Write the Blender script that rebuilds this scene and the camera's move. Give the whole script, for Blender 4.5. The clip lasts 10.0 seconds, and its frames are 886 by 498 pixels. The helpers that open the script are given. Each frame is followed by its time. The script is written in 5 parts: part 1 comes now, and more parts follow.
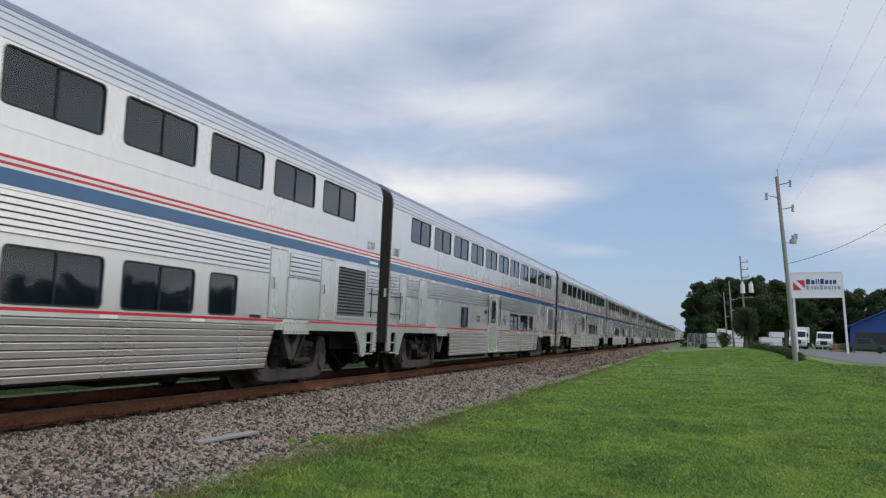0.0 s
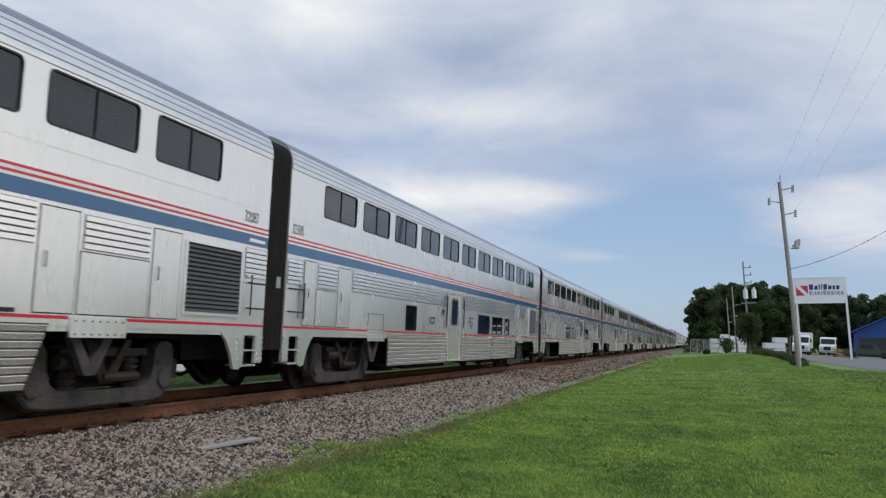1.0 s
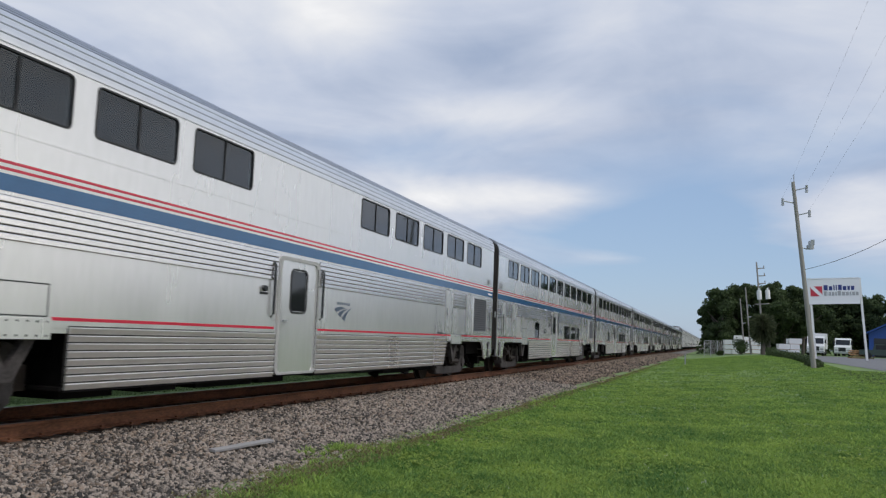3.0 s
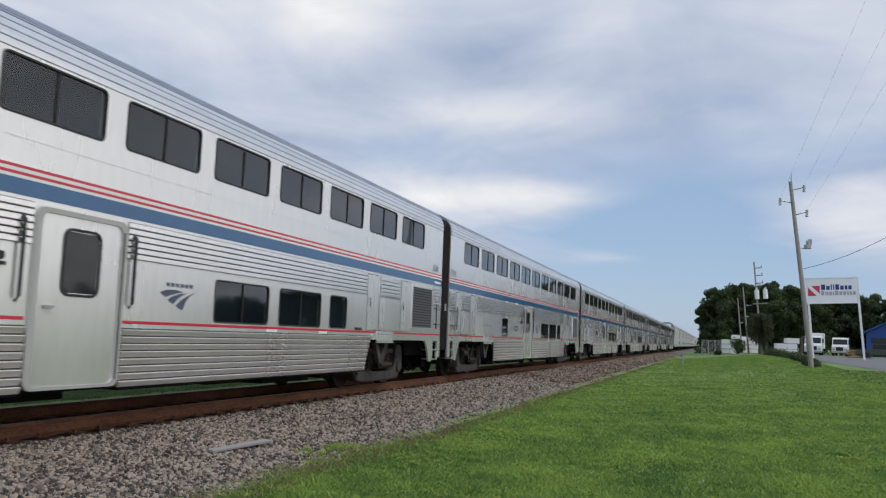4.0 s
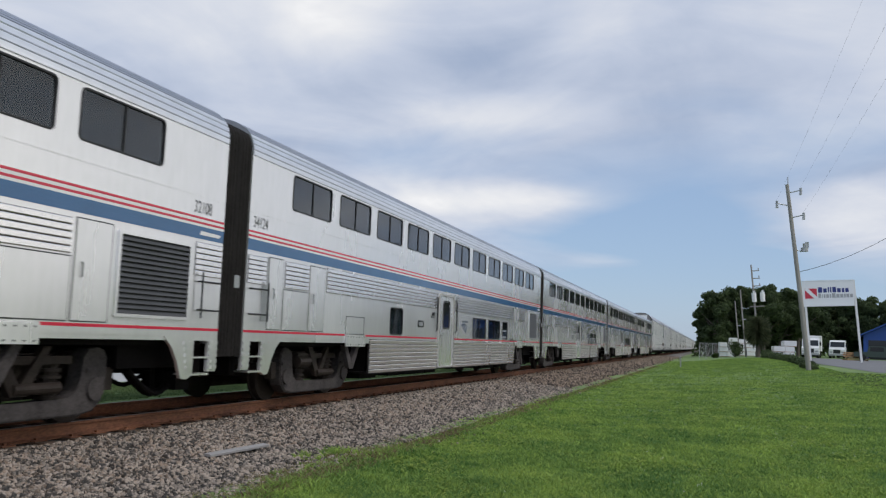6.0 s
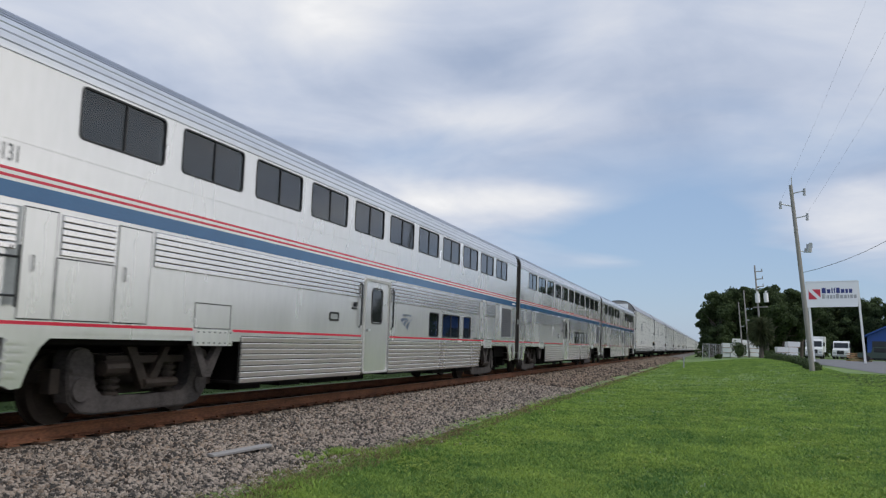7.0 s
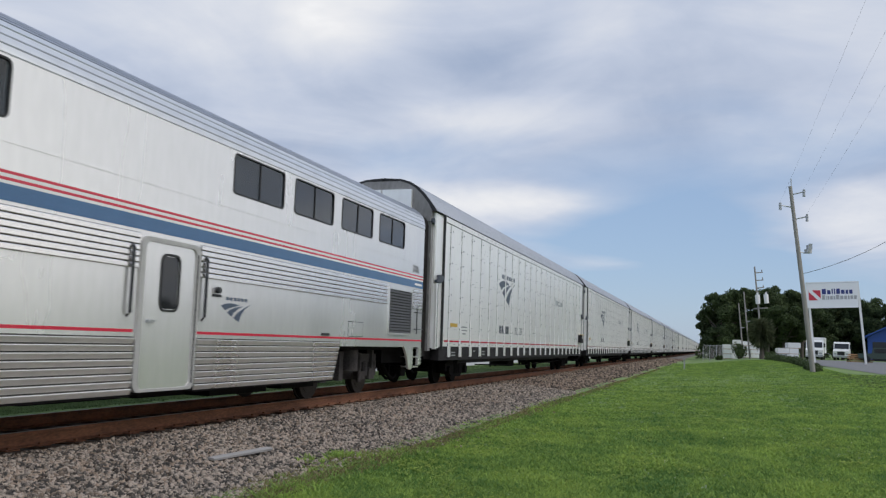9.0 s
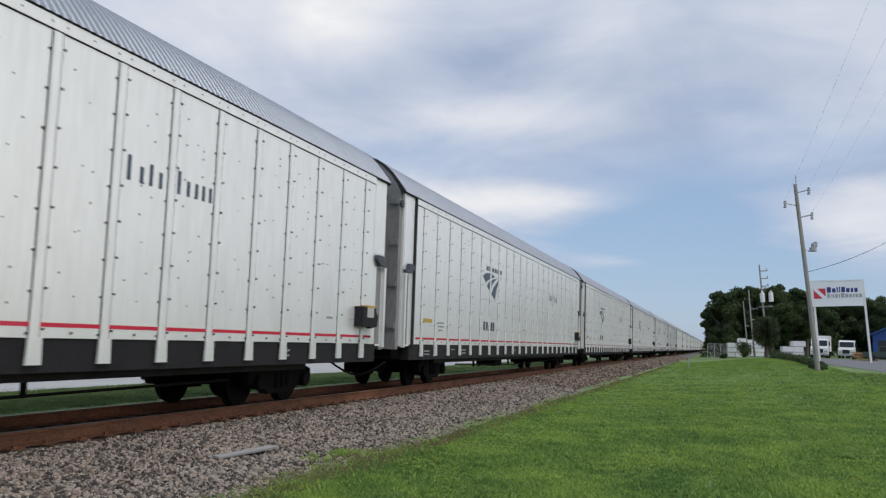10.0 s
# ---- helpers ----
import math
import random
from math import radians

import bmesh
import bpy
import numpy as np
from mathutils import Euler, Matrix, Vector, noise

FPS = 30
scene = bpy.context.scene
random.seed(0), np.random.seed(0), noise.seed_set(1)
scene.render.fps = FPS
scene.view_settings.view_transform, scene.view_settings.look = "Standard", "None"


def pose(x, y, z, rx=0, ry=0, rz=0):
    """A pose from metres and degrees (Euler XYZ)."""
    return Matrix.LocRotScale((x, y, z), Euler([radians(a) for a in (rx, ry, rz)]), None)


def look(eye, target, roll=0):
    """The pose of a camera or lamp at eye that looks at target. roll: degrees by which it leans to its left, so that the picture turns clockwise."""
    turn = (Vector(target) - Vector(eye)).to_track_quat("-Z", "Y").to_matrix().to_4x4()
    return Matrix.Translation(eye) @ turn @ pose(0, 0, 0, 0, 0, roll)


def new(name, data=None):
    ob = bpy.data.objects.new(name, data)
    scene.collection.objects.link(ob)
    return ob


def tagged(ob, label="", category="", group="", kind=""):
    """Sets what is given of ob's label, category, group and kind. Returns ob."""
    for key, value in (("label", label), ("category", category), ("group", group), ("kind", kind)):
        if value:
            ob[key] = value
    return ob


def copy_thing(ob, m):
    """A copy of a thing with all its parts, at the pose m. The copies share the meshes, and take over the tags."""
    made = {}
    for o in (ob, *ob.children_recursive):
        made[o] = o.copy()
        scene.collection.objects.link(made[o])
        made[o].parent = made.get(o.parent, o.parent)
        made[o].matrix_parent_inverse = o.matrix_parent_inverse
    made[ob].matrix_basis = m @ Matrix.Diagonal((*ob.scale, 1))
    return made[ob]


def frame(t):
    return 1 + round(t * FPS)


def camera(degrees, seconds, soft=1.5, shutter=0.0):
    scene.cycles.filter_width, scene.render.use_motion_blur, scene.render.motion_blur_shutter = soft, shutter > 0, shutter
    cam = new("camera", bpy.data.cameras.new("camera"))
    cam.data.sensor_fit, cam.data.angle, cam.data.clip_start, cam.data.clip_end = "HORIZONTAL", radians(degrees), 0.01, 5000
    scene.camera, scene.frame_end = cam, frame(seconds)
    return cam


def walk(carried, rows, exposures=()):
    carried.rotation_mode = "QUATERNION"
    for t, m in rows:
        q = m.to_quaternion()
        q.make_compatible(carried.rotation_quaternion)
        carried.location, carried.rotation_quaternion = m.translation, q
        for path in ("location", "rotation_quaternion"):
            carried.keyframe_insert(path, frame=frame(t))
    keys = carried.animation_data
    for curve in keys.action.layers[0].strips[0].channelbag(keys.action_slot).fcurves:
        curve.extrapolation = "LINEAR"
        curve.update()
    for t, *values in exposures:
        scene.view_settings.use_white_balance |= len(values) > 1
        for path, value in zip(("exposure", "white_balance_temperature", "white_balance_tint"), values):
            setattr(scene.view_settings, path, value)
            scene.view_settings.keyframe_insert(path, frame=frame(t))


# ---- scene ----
# World: x across the track, y along it, z = 0 on top of the rails.
cam = camera(55.52, 10.0, soft=1.25, shutter=0.05)
EYE_Z = 1.241
AIM = [  # seconds, turn to the left of the track, tilt up, roll
    (0.0, 16.948, 5.413, 2.393), (0.5, 16.948, 5.584, 2.404), (1.0, 17.132, 5.812, 2.313),
    (1.5, 17.495, 6.079, 2.121), (2.0, 17.838, 6.041, 2.203), (2.5, 17.978, 5.917, 2.205),
    (4.0, 17.806, 5.891, 2.142), (4.5, 17.721, 6.195, 1.974), (5.0, 17.647, 6.200, 1.970),
    (5.5, 17.592, 6.144, 1.965), (7.0, 17.846, 6.164, 2.055), (7.5, 17.960, 6.342, 1.915),
    (8.0, 17.916, 6.435, 1.810), (8.5, 17.868, 6.493, 1.830), (9.0, 17.849, 6.329, 1.831),
    (9.5, 18.015, 6.186, 1.797), (10.0, 18.128, 6.217, 1.813)]
walk(cam, [(t, pose(0, 0, EYE_Z, 90 + tilt, 0, turn) @ pose(0, 0, 0, 0, 0, roll)) for t, turn, tilt, roll in AIM],
     exposures=[(0.0, 0.0), (10.0, 0.0)])

TRACK_X = -8.74        # centre line of the track
SIDE = 1.55            # half width of a passenger car
CAR_PITCH = 25.91
FIRST = 18.884         # the gap before car 1 at 0 s
SPEED = 31.423

# ---- light ----
SUN_DIR = Vector((0.62, -0.36, 1.0)).normalized()
sun = new("sun", bpy.data.lights.new("sun", "SUN"))
sun.data.energy, sun.data.angle, sun.data.color = 1.5, radians(20), (1.0, 0.96, 0.90)
sun.matrix_world = look(SUN_DIR * 50, (0, 0, 0))


def sky_world():
    world = bpy.data.worlds.new("sky")
    scene.world = world
    world.use_nodes = True
    nt = world.node_tree
    nt.nodes.clear()
    N = nt.nodes.new
    out, bg = N("ShaderNodeOutputWorld"), N("ShaderNodeBackground")
    nt.links.new(bg.outputs[0], out.inputs[0])
    sky = N("ShaderNodeTexSky")
    sky.sky_type, sky.sun_disc = "NISHITA", False
    sky.sun_elevation = math.asin(SUN_DIR.z)
    sky.sun_rotation = math.atan2(SUN_DIR.x, SUN_DIR.y)
    sky.air_density, sky.dust_density, sky.ozone_density = 1.0, 0.6, 2.5
    base = N("ShaderNodeVectorMath"); base.operation = "SCALE"; base.inputs[3].default_value = 0.105
    nt.links.new(sky.outputs[0], base.inputs[0])
    tc, sep = N("ShaderNodeTexCoord"), N("ShaderNodeSeparateXYZ")
    nt.links.new(tc.outputs["Generated"], sep.inputs[0])

    def math_node(op, a, b=None, clamp=False):
        m = N("ShaderNodeMath"); m.operation, m.use_clamp = op, clamp
        for k, v in enumerate((a, b)):
            if v is None:
                continue
            if isinstance(v, (int, float)):
                m.inputs[k].default_value = v
            else:
                nt.links.new(v, m.inputs[k])
        return m.outputs[0]

    # the cloud deck, seen in perspective
    up = math_node("ADD", math_node("MAXIMUM", sep.outputs[2], 0.0), 0.16)
    comb = N("ShaderNodeCombineXYZ")
    nt.links.new(math_node("DIVIDE", sep.outputs[0], up), comb.inputs[0])
    nt.links.new(math_node("DIVIDE", sep.outputs[1], up), comb.inputs[1])

    def noise_tex(scale, detail, rough, dist, offset):
        add = N("ShaderNodeVectorMath"); add.operation = "ADD"; add.inputs[1].default_value = offset
        nt.links.new(comb.outputs[0], add.inputs[0])
        n = N("ShaderNodeTexNoise")
        n.inputs["Scale"].default_value, n.inputs["Detail"].default_value = scale, detail
        n.inputs["Roughness"].default_value, n.inputs["Distortion"].default_value = rough, dist
        nt.links.new(add.outputs[0], n.inputs["Vector"])
        return n.outputs[0]

    def blob(direction, spread, amount):
        d = N("ShaderNodeVectorMath"); d.operation = "SUBTRACT"; d.inputs[1].default_value = direction
        nt.links.new(tc.outputs["Generated"], d.inputs[0])
        sc = N("ShaderNodeVectorMath"); sc.operation = "MULTIPLY"; sc.inputs[1].default_value = [1 / q for q in spread]
        nt.links.new(d.outputs[0], sc.inputs[0])
        ln = N("ShaderNodeVectorMath"); ln.operation = "DOT_PRODUCT"
        nt.links.new(sc.outputs[0], ln.inputs[0]); nt.links.new(sc.outputs[0], ln.inputs[1])
        e = math_node("POWER", 2.718, math_node("MULTIPLY", ln.outputs["Value"], -1.0))
        return math_node("MULTIPLY", e, amount)

    cover = math_node("ADD", math_node("MULTIPLY", noise_tex(0.9, 6, 0.48, 0.5, (3.1, 1.7, 0)), 1.3), 0.0)
    for b in CLOUD_COVER:
        cover = math_node("ADD", cover, blob(*b))
    cover = math_node("MULTIPLY", math_node("SUBTRACT", cover, 0.42), 2.6, True)
    tone = math_node("ADD", math_node("MULTIPLY", noise_tex(1.5, 5, 0.5, 0.8, (7.4, 2.2, 0)), 1.0), 0.0)
    for b in CLOUD_TONE:
        tone = math_node("ADD", tone, blob(*b))
    tone = math_node("ADD", tone, math_node("MULTIPLY", math_node("SUBTRACT", noise_tex(4.5, 5, 0.55, 0.4, (1.2, 8.3, 0)), 0.5), 0.32))
    ramp = N("ShaderNodeValToRGB")
    ramp.color_ramp.elements[0].position, ramp.color_ramp.elements[0].color = 0.12, (0.35, 0.43, 0.59, 1)
    ramp.color_ramp.elements[1].position, ramp.color_ramp.elements[1].color = 1.0, (1.55, 1.50, 1.42, 1)
    ramp.color_ramp.elements.new(0.33).color = (0.54, 0.60, 0.73, 1)
    ramp.color_ramp.elements.new(0.62).color = (0.83, 0.84, 0.87, 1)
    nt.links.new(math_node("MULTIPLY", tone, 0.667), ramp.inputs[0])
    haze = N("ShaderNodeMix"); haze.data_type = "RGBA"
    haze.inputs[0].default_value, haze.inputs[7].default_value = 0.62, (0.36, 0.50, 0.74, 1)
    nt.links.new(base.outputs[0], haze.inputs[6])
    mix = N("ShaderNodeMix"); mix.data_type = "RGBA"
    nt.links.new(cover, mix.inputs[0]); nt.links.new(haze.outputs[2], mix.inputs[6]); nt.links.new(ramp.outputs[0], mix.inputs[7])
    nt.links.new(mix.outputs[2], bg.inputs[0])
    bg.inputs[1].default_value = 1.0


# the blob towards +x is an unseen bright cloud added to light the cars
# direction, spread, amount
CLOUD_COVER = [((-0.24, 0.96, 0.165), (0.13, 0.2, 0.022), 0.5), ((-0.42, 0.84, 0.33), (0.35, 0.5, 0.13), 0.35),
               ((0.16, 0.98, 0.155), (0.07, 0.2, 0.03), 0.45), ((-0.05, 0.99, 0.12), (0.16, 0.2, 0.06), -0.55),
               ((0.0, 0.94, 0.32), (0.3, 0.3, 0.08), 0.3), ((0.80, 0.42, 0.18), (0.45, 0.8, 0.5), 0.5), ((0.0, 1.0, 0.0), (0.5, 2.0, 0.07), -0.6),
               ((-0.25, 0.915, 0.30), (0.16, 0.2, 0.08), 0.25), ((-0.11, 0.989, 0.097), (0.09, 0.2, 0.013), 0.33)]
CLOUD_TONE = [((-0.24, 0.96, 0.165), (0.12, 0.2, 0.020), 0.45), ((-0.42, 0.84, 0.355), (0.10, 0.15, 0.06), 0.42),
              ((-0.25, 0.915, 0.32), (0.09, 0.15, 0.035), -0.26), ((-0.22, 0.935, 0.262), (0.10, 0.15, 0.022), 0.22), ((-0.10, 0.97, 0.24), (0.15, 0.2, 0.05), -0.08),
              ((0.15, 0.98, 0.15), (0.06, 0.2, 0.03), 0.3), ((0.83, 0.42, 0.12), (0.42, 0.7, 0.33), 0.72), ((-0.312, 0.909, 0.277), (0.05, 0.1, 0.03), 0.16)]
sky_world()

# ---- materials ----


def material(name, color, rough=0.6, metal=0.0, vary=0.12, grain=8.0, fine=60.0, bump=0.0, stretch=(1, 1, 1), tint=None,
             per_object=0.0, per_island=0.0, transmission=0.0, rough_vary=0.0, emission=0.0, spec=0.5, leafy=0.0, span=0.4):
    """A surface whose colour varies at two scales, with fine relief."""
    m = bpy.data.materials.new(name)
    m.use_nodes = True
    nt = m.node_tree
    bsdf = nt.nodes["Principled BSDF"]
    N, L = nt.nodes.new, nt.links.new
    bsdf.inputs["Roughness"].default_value = rough
    bsdf.inputs["Metallic"].default_value = metal
    bsdf.inputs["Transmission Weight"].default_value = transmission
    bsdf.inputs["Specular IOR Level"].default_value = spec
    tc, mp = N("ShaderNodeTexCoord"), N("ShaderNodeMapping")
    mp.inputs["Scale"].default_value = stretch
    L(tc.outputs["Object"], mp.inputs[0])
    fac = None
    tex = []
    for scale, detail in ((grain, 4), (fine, 3)):
        n = N("ShaderNodeTexNoise")
        n.inputs["Scale"].default_value, n.inputs["Detail"].default_value = scale, detail
        L(mp.outputs[0], n.inputs["Vector"])
        tex.append(n)
    add = N("ShaderNodeMath"); add.operation = "ADD"
    L(tex[0].outputs[0], add.inputs[0]); L(tex[1].outputs[0], add.inputs[1])
    last = add.outputs[0]
    for amount, kind, socket in ((per_object, "ShaderNodeObjectInfo", "Random"), (per_island, "ShaderNodeNewGeometry", "Random Per Island")):
        if amount:
            info = N(kind)
            mul = N("ShaderNodeMath"); mul.operation = "MULTIPLY_ADD"
            mul.inputs[1].default_value, mul.inputs[2].default_value = amount, -amount / 2
            L(info.outputs[socket], mul.inputs[0])
            s = N("ShaderNodeMath"); s.operation = "ADD"
            L(last, s.inputs[0]); L(mul.outputs[0], s.inputs[1])
            last = s.outputs[0]
    rng = N("ShaderNodeMapRange")
    rng.inputs[1].default_value, rng.inputs[2].default_value = 1 - span, 1 + span
    L(last, rng.inputs[0])
    mix = N("ShaderNodeMix"); mix.data_type = "RGBA"
    lo = [max(0, c * (1 - vary)) for c in color]
    hi = [min(1, c * (1 + vary)) for c in color] if tint is None else list(tint)
    mix.inputs[6].default_value, mix.inputs[7].default_value = (*lo, 1), (*hi, 1)
    L(rng.outputs[0], mix.inputs[0])
    L(mix.outputs[2], bsdf.inputs["Base Color"])
    if rough_vary:
        rr = N("ShaderNodeMapRange")
        rr.inputs[1].default_value, rr.inputs[2].default_value = 0.3, 0.7
        rr.inputs[3].default_value, rr.inputs[4].default_value = rough - rough_vary, rough + rough_vary
        L(tex[0].outputs[0], rr.inputs[0]); L(rr.outputs[0], bsdf.inputs["Roughness"])
    if bump:
        b = N("ShaderNodeBump")
        b.inputs["Strength"].default_value, b.inputs["Distance"].default_value = 0.6, bump
        L(add.outputs[0], b.inputs["Height"]); L(b.outputs[0], bsdf.inputs["Normal"])
    if leafy:
        tr, ms = N("ShaderNodeBsdfTranslucent"), N("ShaderNodeMixShader")
        ms.inputs[0].default_value = leafy
        L(mix.outputs[2], tr.inputs[0])
        L(bsdf.outputs[0], ms.inputs[1]); L(tr.outputs[0], ms.inputs[2])
        L(ms.outputs[0], nt.nodes["Material Output"].inputs[0])
    if emission:
        bsdf.inputs["Emission Color"].default_value, bsdf.inputs["Emission Strength"].default_value = (*color, 1), emission
    return m


STEEL = material("brushed stainless steel", (0.845, 0.835, 0.83), 0.25, 0.68, 0.06, 0.9, 9, 0.0018, (1, 1, 0.25), rough_vary=0.06)
DOOR_STEEL = material("satin steel door frame", (0.50, 0.49, 0.48), 0.55, 0.4, 0.06, 0.9, 9, 0.001)
FLUTE = material("fluted stainless steel", (0.86, 0.84, 0.83), 0.20, 0.85, 0.08, 1.2, 25, 0.0, (1, 0.4, 1), rough_vary=0.05)
SKIRT = material("dull fluted skirt steel", (0.88, 0.86, 0.83), 0.30, 0.75, 0.10, 1.0, 20, 0.0, (1, 0.3, 1), rough_vary=0.06)
# the shade between the ribs is put into this backing colour
GROOVE_SHADE = material("shaded groove", (0.055, 0.053, 0.05), 0.85, 0.1, 0.2, 2, 20, spec=0.15)
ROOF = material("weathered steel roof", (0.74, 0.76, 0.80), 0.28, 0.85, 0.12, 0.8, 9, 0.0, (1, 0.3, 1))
# darker and bluer than the four lowest ribs
ROOF_UPPER = material("darker upper roof steel", (0.40, 0.42, 0.50), 0.36, 0.75, 0.12, 0.8, 9, 0.0, (1, 0.3, 1))
# darkened shell: groove shade between the roof ribs is in its colour
ROOF_SHELL = material("groove-shaded roof shell", (0.36, 0.37, 0.40), 0.6, 0.5, 0.15, 1, 12)
RED = material("red stripe", (0.62, 0.035, 0.07), 0.14, 0, 0.10, 3, 40)
BLUE = material("blue stripe", (0.045, 0.135, 0.29), 0.14, 0, 0.10, 2, 40)
WHITE = material("white stripe", (0.82, 0.81, 0.80), 0.14, 0, 0.06, 2, 40)
RUBBER = material("black rubber", (0.018, 0.018, 0.02), 0.6, 0, 0.2, 4, 40)
BELLOWS = material("dark diaphragm", (0.017, 0.015, 0.014), 0.8, 0, 0.4, 2, 20, 0.004, spec=0.12)
GLASS = material("tinted glass", (0.25, 0.31, 0.37), 0.03, 0, 0.03, 1, 5, transmission=1.0)
CLEAR = material("clear glass", (0.93, 0.95, 0.95), 0.03, 0, 0.02, 1, 5, transmission=1.0)
# the dimness of the unlit rooms is put into this colour
ROOM_DARK = material("dark unlit room", (0.030, 0.040, 0.056), 0.9, 0, 0.25, 1.5, 30, per_object=0.5)
BLIND = material("drawn pale blind", (0.50, 0.49, 0.475), 0.9, 0, 0.04, 2, 30)
SLAT = material("dusty grey slat", (0.075, 0.076, 0.08), 0.5, 0.3, 0.2, 3, 30)
VENT = material("dark louvre", (0.035, 0.037, 0.04), 0.5, 0.5, 0.25, 3, 30)
# near black because the shade under the cars is put into the colour
UNDER = material("shade-darkened underframe", (0.008, 0.007, 0.007), 0.85, 0, 0.4, 3, 25, 0.004, spec=0.1)
TRUCK = material("dusty truck frame", (0.070, 0.062, 0.060), 0.8, 0, 0.5, 4, 30, 0.004, spec=0.15)
WHEEL = material("worn wheel steel", (0.040, 0.031, 0.026), 0.6, 0.2, 0.4, 5, 40, spec=0.2)
INK = material("dark lettering", (0.06, 0.07, 0.09), 0.6, 0, 0.2, 5, 50)
NUMBER = material("grey lettering", (0.13, 0.135, 0.14), 0.6, 0, 0.2, 5, 50)
LOGO = material("slate blue emblem", (0.075, 0.10, 0.145), 0.55, 0, 0.2, 5, 50)
RACK = material("galvanised rack panel", (0.95, 0.935, 0.92), 0.33, 0.46, 0.08, 0.7, 10, 0.002, (1, 1, 0.18), rough_vary=0.06)
RACK_ROOF = material("galvanised rack roof", (0.34, 0.36, 0.40), 0.45, 0.6, 0.10, 1.0, 12, 0.0)
RACK_END = material("grey rack end door", (0.26, 0.255, 0.255), 0.6, 0.2, 0.25, 1, 12, 0.002, (1, 1, 0.3))
SILL = material("black side sill", (0.022, 0.021, 0.023), 0.7, 0, 0.3, 2, 25, 0.002, spec=0.2)
RUST = material("rusty rail", (0.16, 0.072, 0.044), 0.85, 0.1, 0.4, 5, 40, 0.003, (1, 0.3, 1), (0.33, 0.14, 0.070))
SHINE = material("polished rail head", (0.30, 0.27, 0.25), 0.5, 0.8, 0.15, 6, 60)
TIE = material("creosoted timber", (0.07, 0.05, 0.038), 0.9, 0, 0.3, 5, 60, 0.006, (0.3, 3, 3), (0.14, 0.09, 0.06))
STONE = material("crushed granite", (0.075, 0.067, 0.060), 0.9, 0, 0.5, 3, 60, 0.0, (1, 1, 1), (0.365, 0.303, 0.250), per_island=1.4)
STONE_TAN = material("rust-stained stone", (0.05, 0.038, 0.03), 0.9, 0, 0.5, 3, 60, 0.0, (1, 1, 1), (0.31, 0.235, 0.178), per_island=1.2)
BALLAST = material("ballast bed", (0.07, 0.065, 0.06), 0.95, 0, 0.3, 14, 45, 0.05, (1, 1, 1), (0.26, 0.235, 0.215))
GROUND = material("mown lawn soil", (0.105, 0.185, 0.058), 0.95, 0, 0.25, 0.45, 1.6, 0.02, (1, 1, 1), (0.20, 0.285, 0.08))
GRASS = material("green grass", (0.15, 0.295, 0.085), 0.7, 0, 0.25, 0.55, 2.1, 0.0, (1, 1, 1), (0.37, 0.50, 0.115), per_island=0.55, spec=0.2, leafy=0.45, span=0.34)
# real dull grass by the pole; beyond the track its tone carries shade
DULL_SHADED_GRASS = material("dull and shaded grass", (0.095, 0.15, 0.055), 0.8, 0, 0.25, 0.6, 3.0, 0.0, (1, 1, 1), (0.19, 0.25, 0.10), per_island=0.3, spec=0.2, leafy=0.3)
PETAL = material("white clover petal", (0.72, 0.72, 0.66), 0.7, 0, 0.1, 3, 20, 0.0, leafy=0.3)
CLOVER = material("yellow-green clover", (0.20, 0.31, 0.05), 0.7, 0, 0.25, 1.1, 3.0, 0.0, (1, 1, 1), (0.42, 0.50, 0.11), per_island=0.3, spec=0.2, leafy=0.45)
DRY = material("dry grass", (0.22, 0.17, 0.09), 0.8, 0, 0.3, 0.6, 4, 0.0, (1, 1, 1), (0.30, 0.27, 0.12), per_island=0.5, leafy=0.4)
PLANK = material("weathered grey plank", (0.27, 0.26, 0.255), 0.85, 0, 0.2, 5, 60, 0.003, (4, 0.5, 4))
ASPHALT = material("grey asphalt", (0.16, 0.16, 0.165), 0.9, 0, 0.15, 1, 40, 0.005)
CONCRETE = material("pale concrete road", (0.42, 0.41, 0.39), 0.9, 0, 0.12, 1, 20)
LEAF = material("dark green leaves", (0.052, 0.082, 0.038), 0.7, 0, 0.4, 0.25, 3, 0.0, (1, 1, 1), (0.105, 0.145, 0.055), per_island=0.4, spec=0.25, leafy=0.35)
PALM = material("palm fronds", (0.075, 0.105, 0.045), 0.6, 0, 0.4, 1, 8, 0.0, (1, 1, 1), (0.17, 0.19, 0.10), per_island=0.6, leafy=0.35)
BARK = material("grey bark", (0.12, 0.10, 0.085), 0.9, 0, 0.3, 6, 40, 0.02, (1, 1, 0.3))
POLE = material("weathered pole wood", (0.30, 0.28, 0.26), 0.85, 0, 0.2, 4, 30, 0.004, (4, 4, 0.3))
GALV = material("galvanised iron", (0.42, 0.43, 0.44), 0.5, 0.7, 0.15, 5, 30)
PAINT = material("white vehicle paint", (0.78, 0.78, 0.77), 0.35, 0, 0.05, 1, 20)
BOARD = material("white sign board", (0.80, 0.82, 0.84), 0.4, 0, 0.03, 1, 10)
SIGN_RED = material("sign red", (0.55, 0.04, 0.07), 0.5, 0, 0.05)
SIGN_BLUE = material("sign blue", (0.03, 0.045, 0.20), 0.5, 0, 0.05)
BLUE_METAL = material("blue metal cladding", (0.025, 0.08, 0.33), 0.45, 0.1, 0.12, 0.5, 6)
DARK_GLASS = material("dark window glass", (0.02, 0.022, 0.025), 0.05, 0, 0.1)
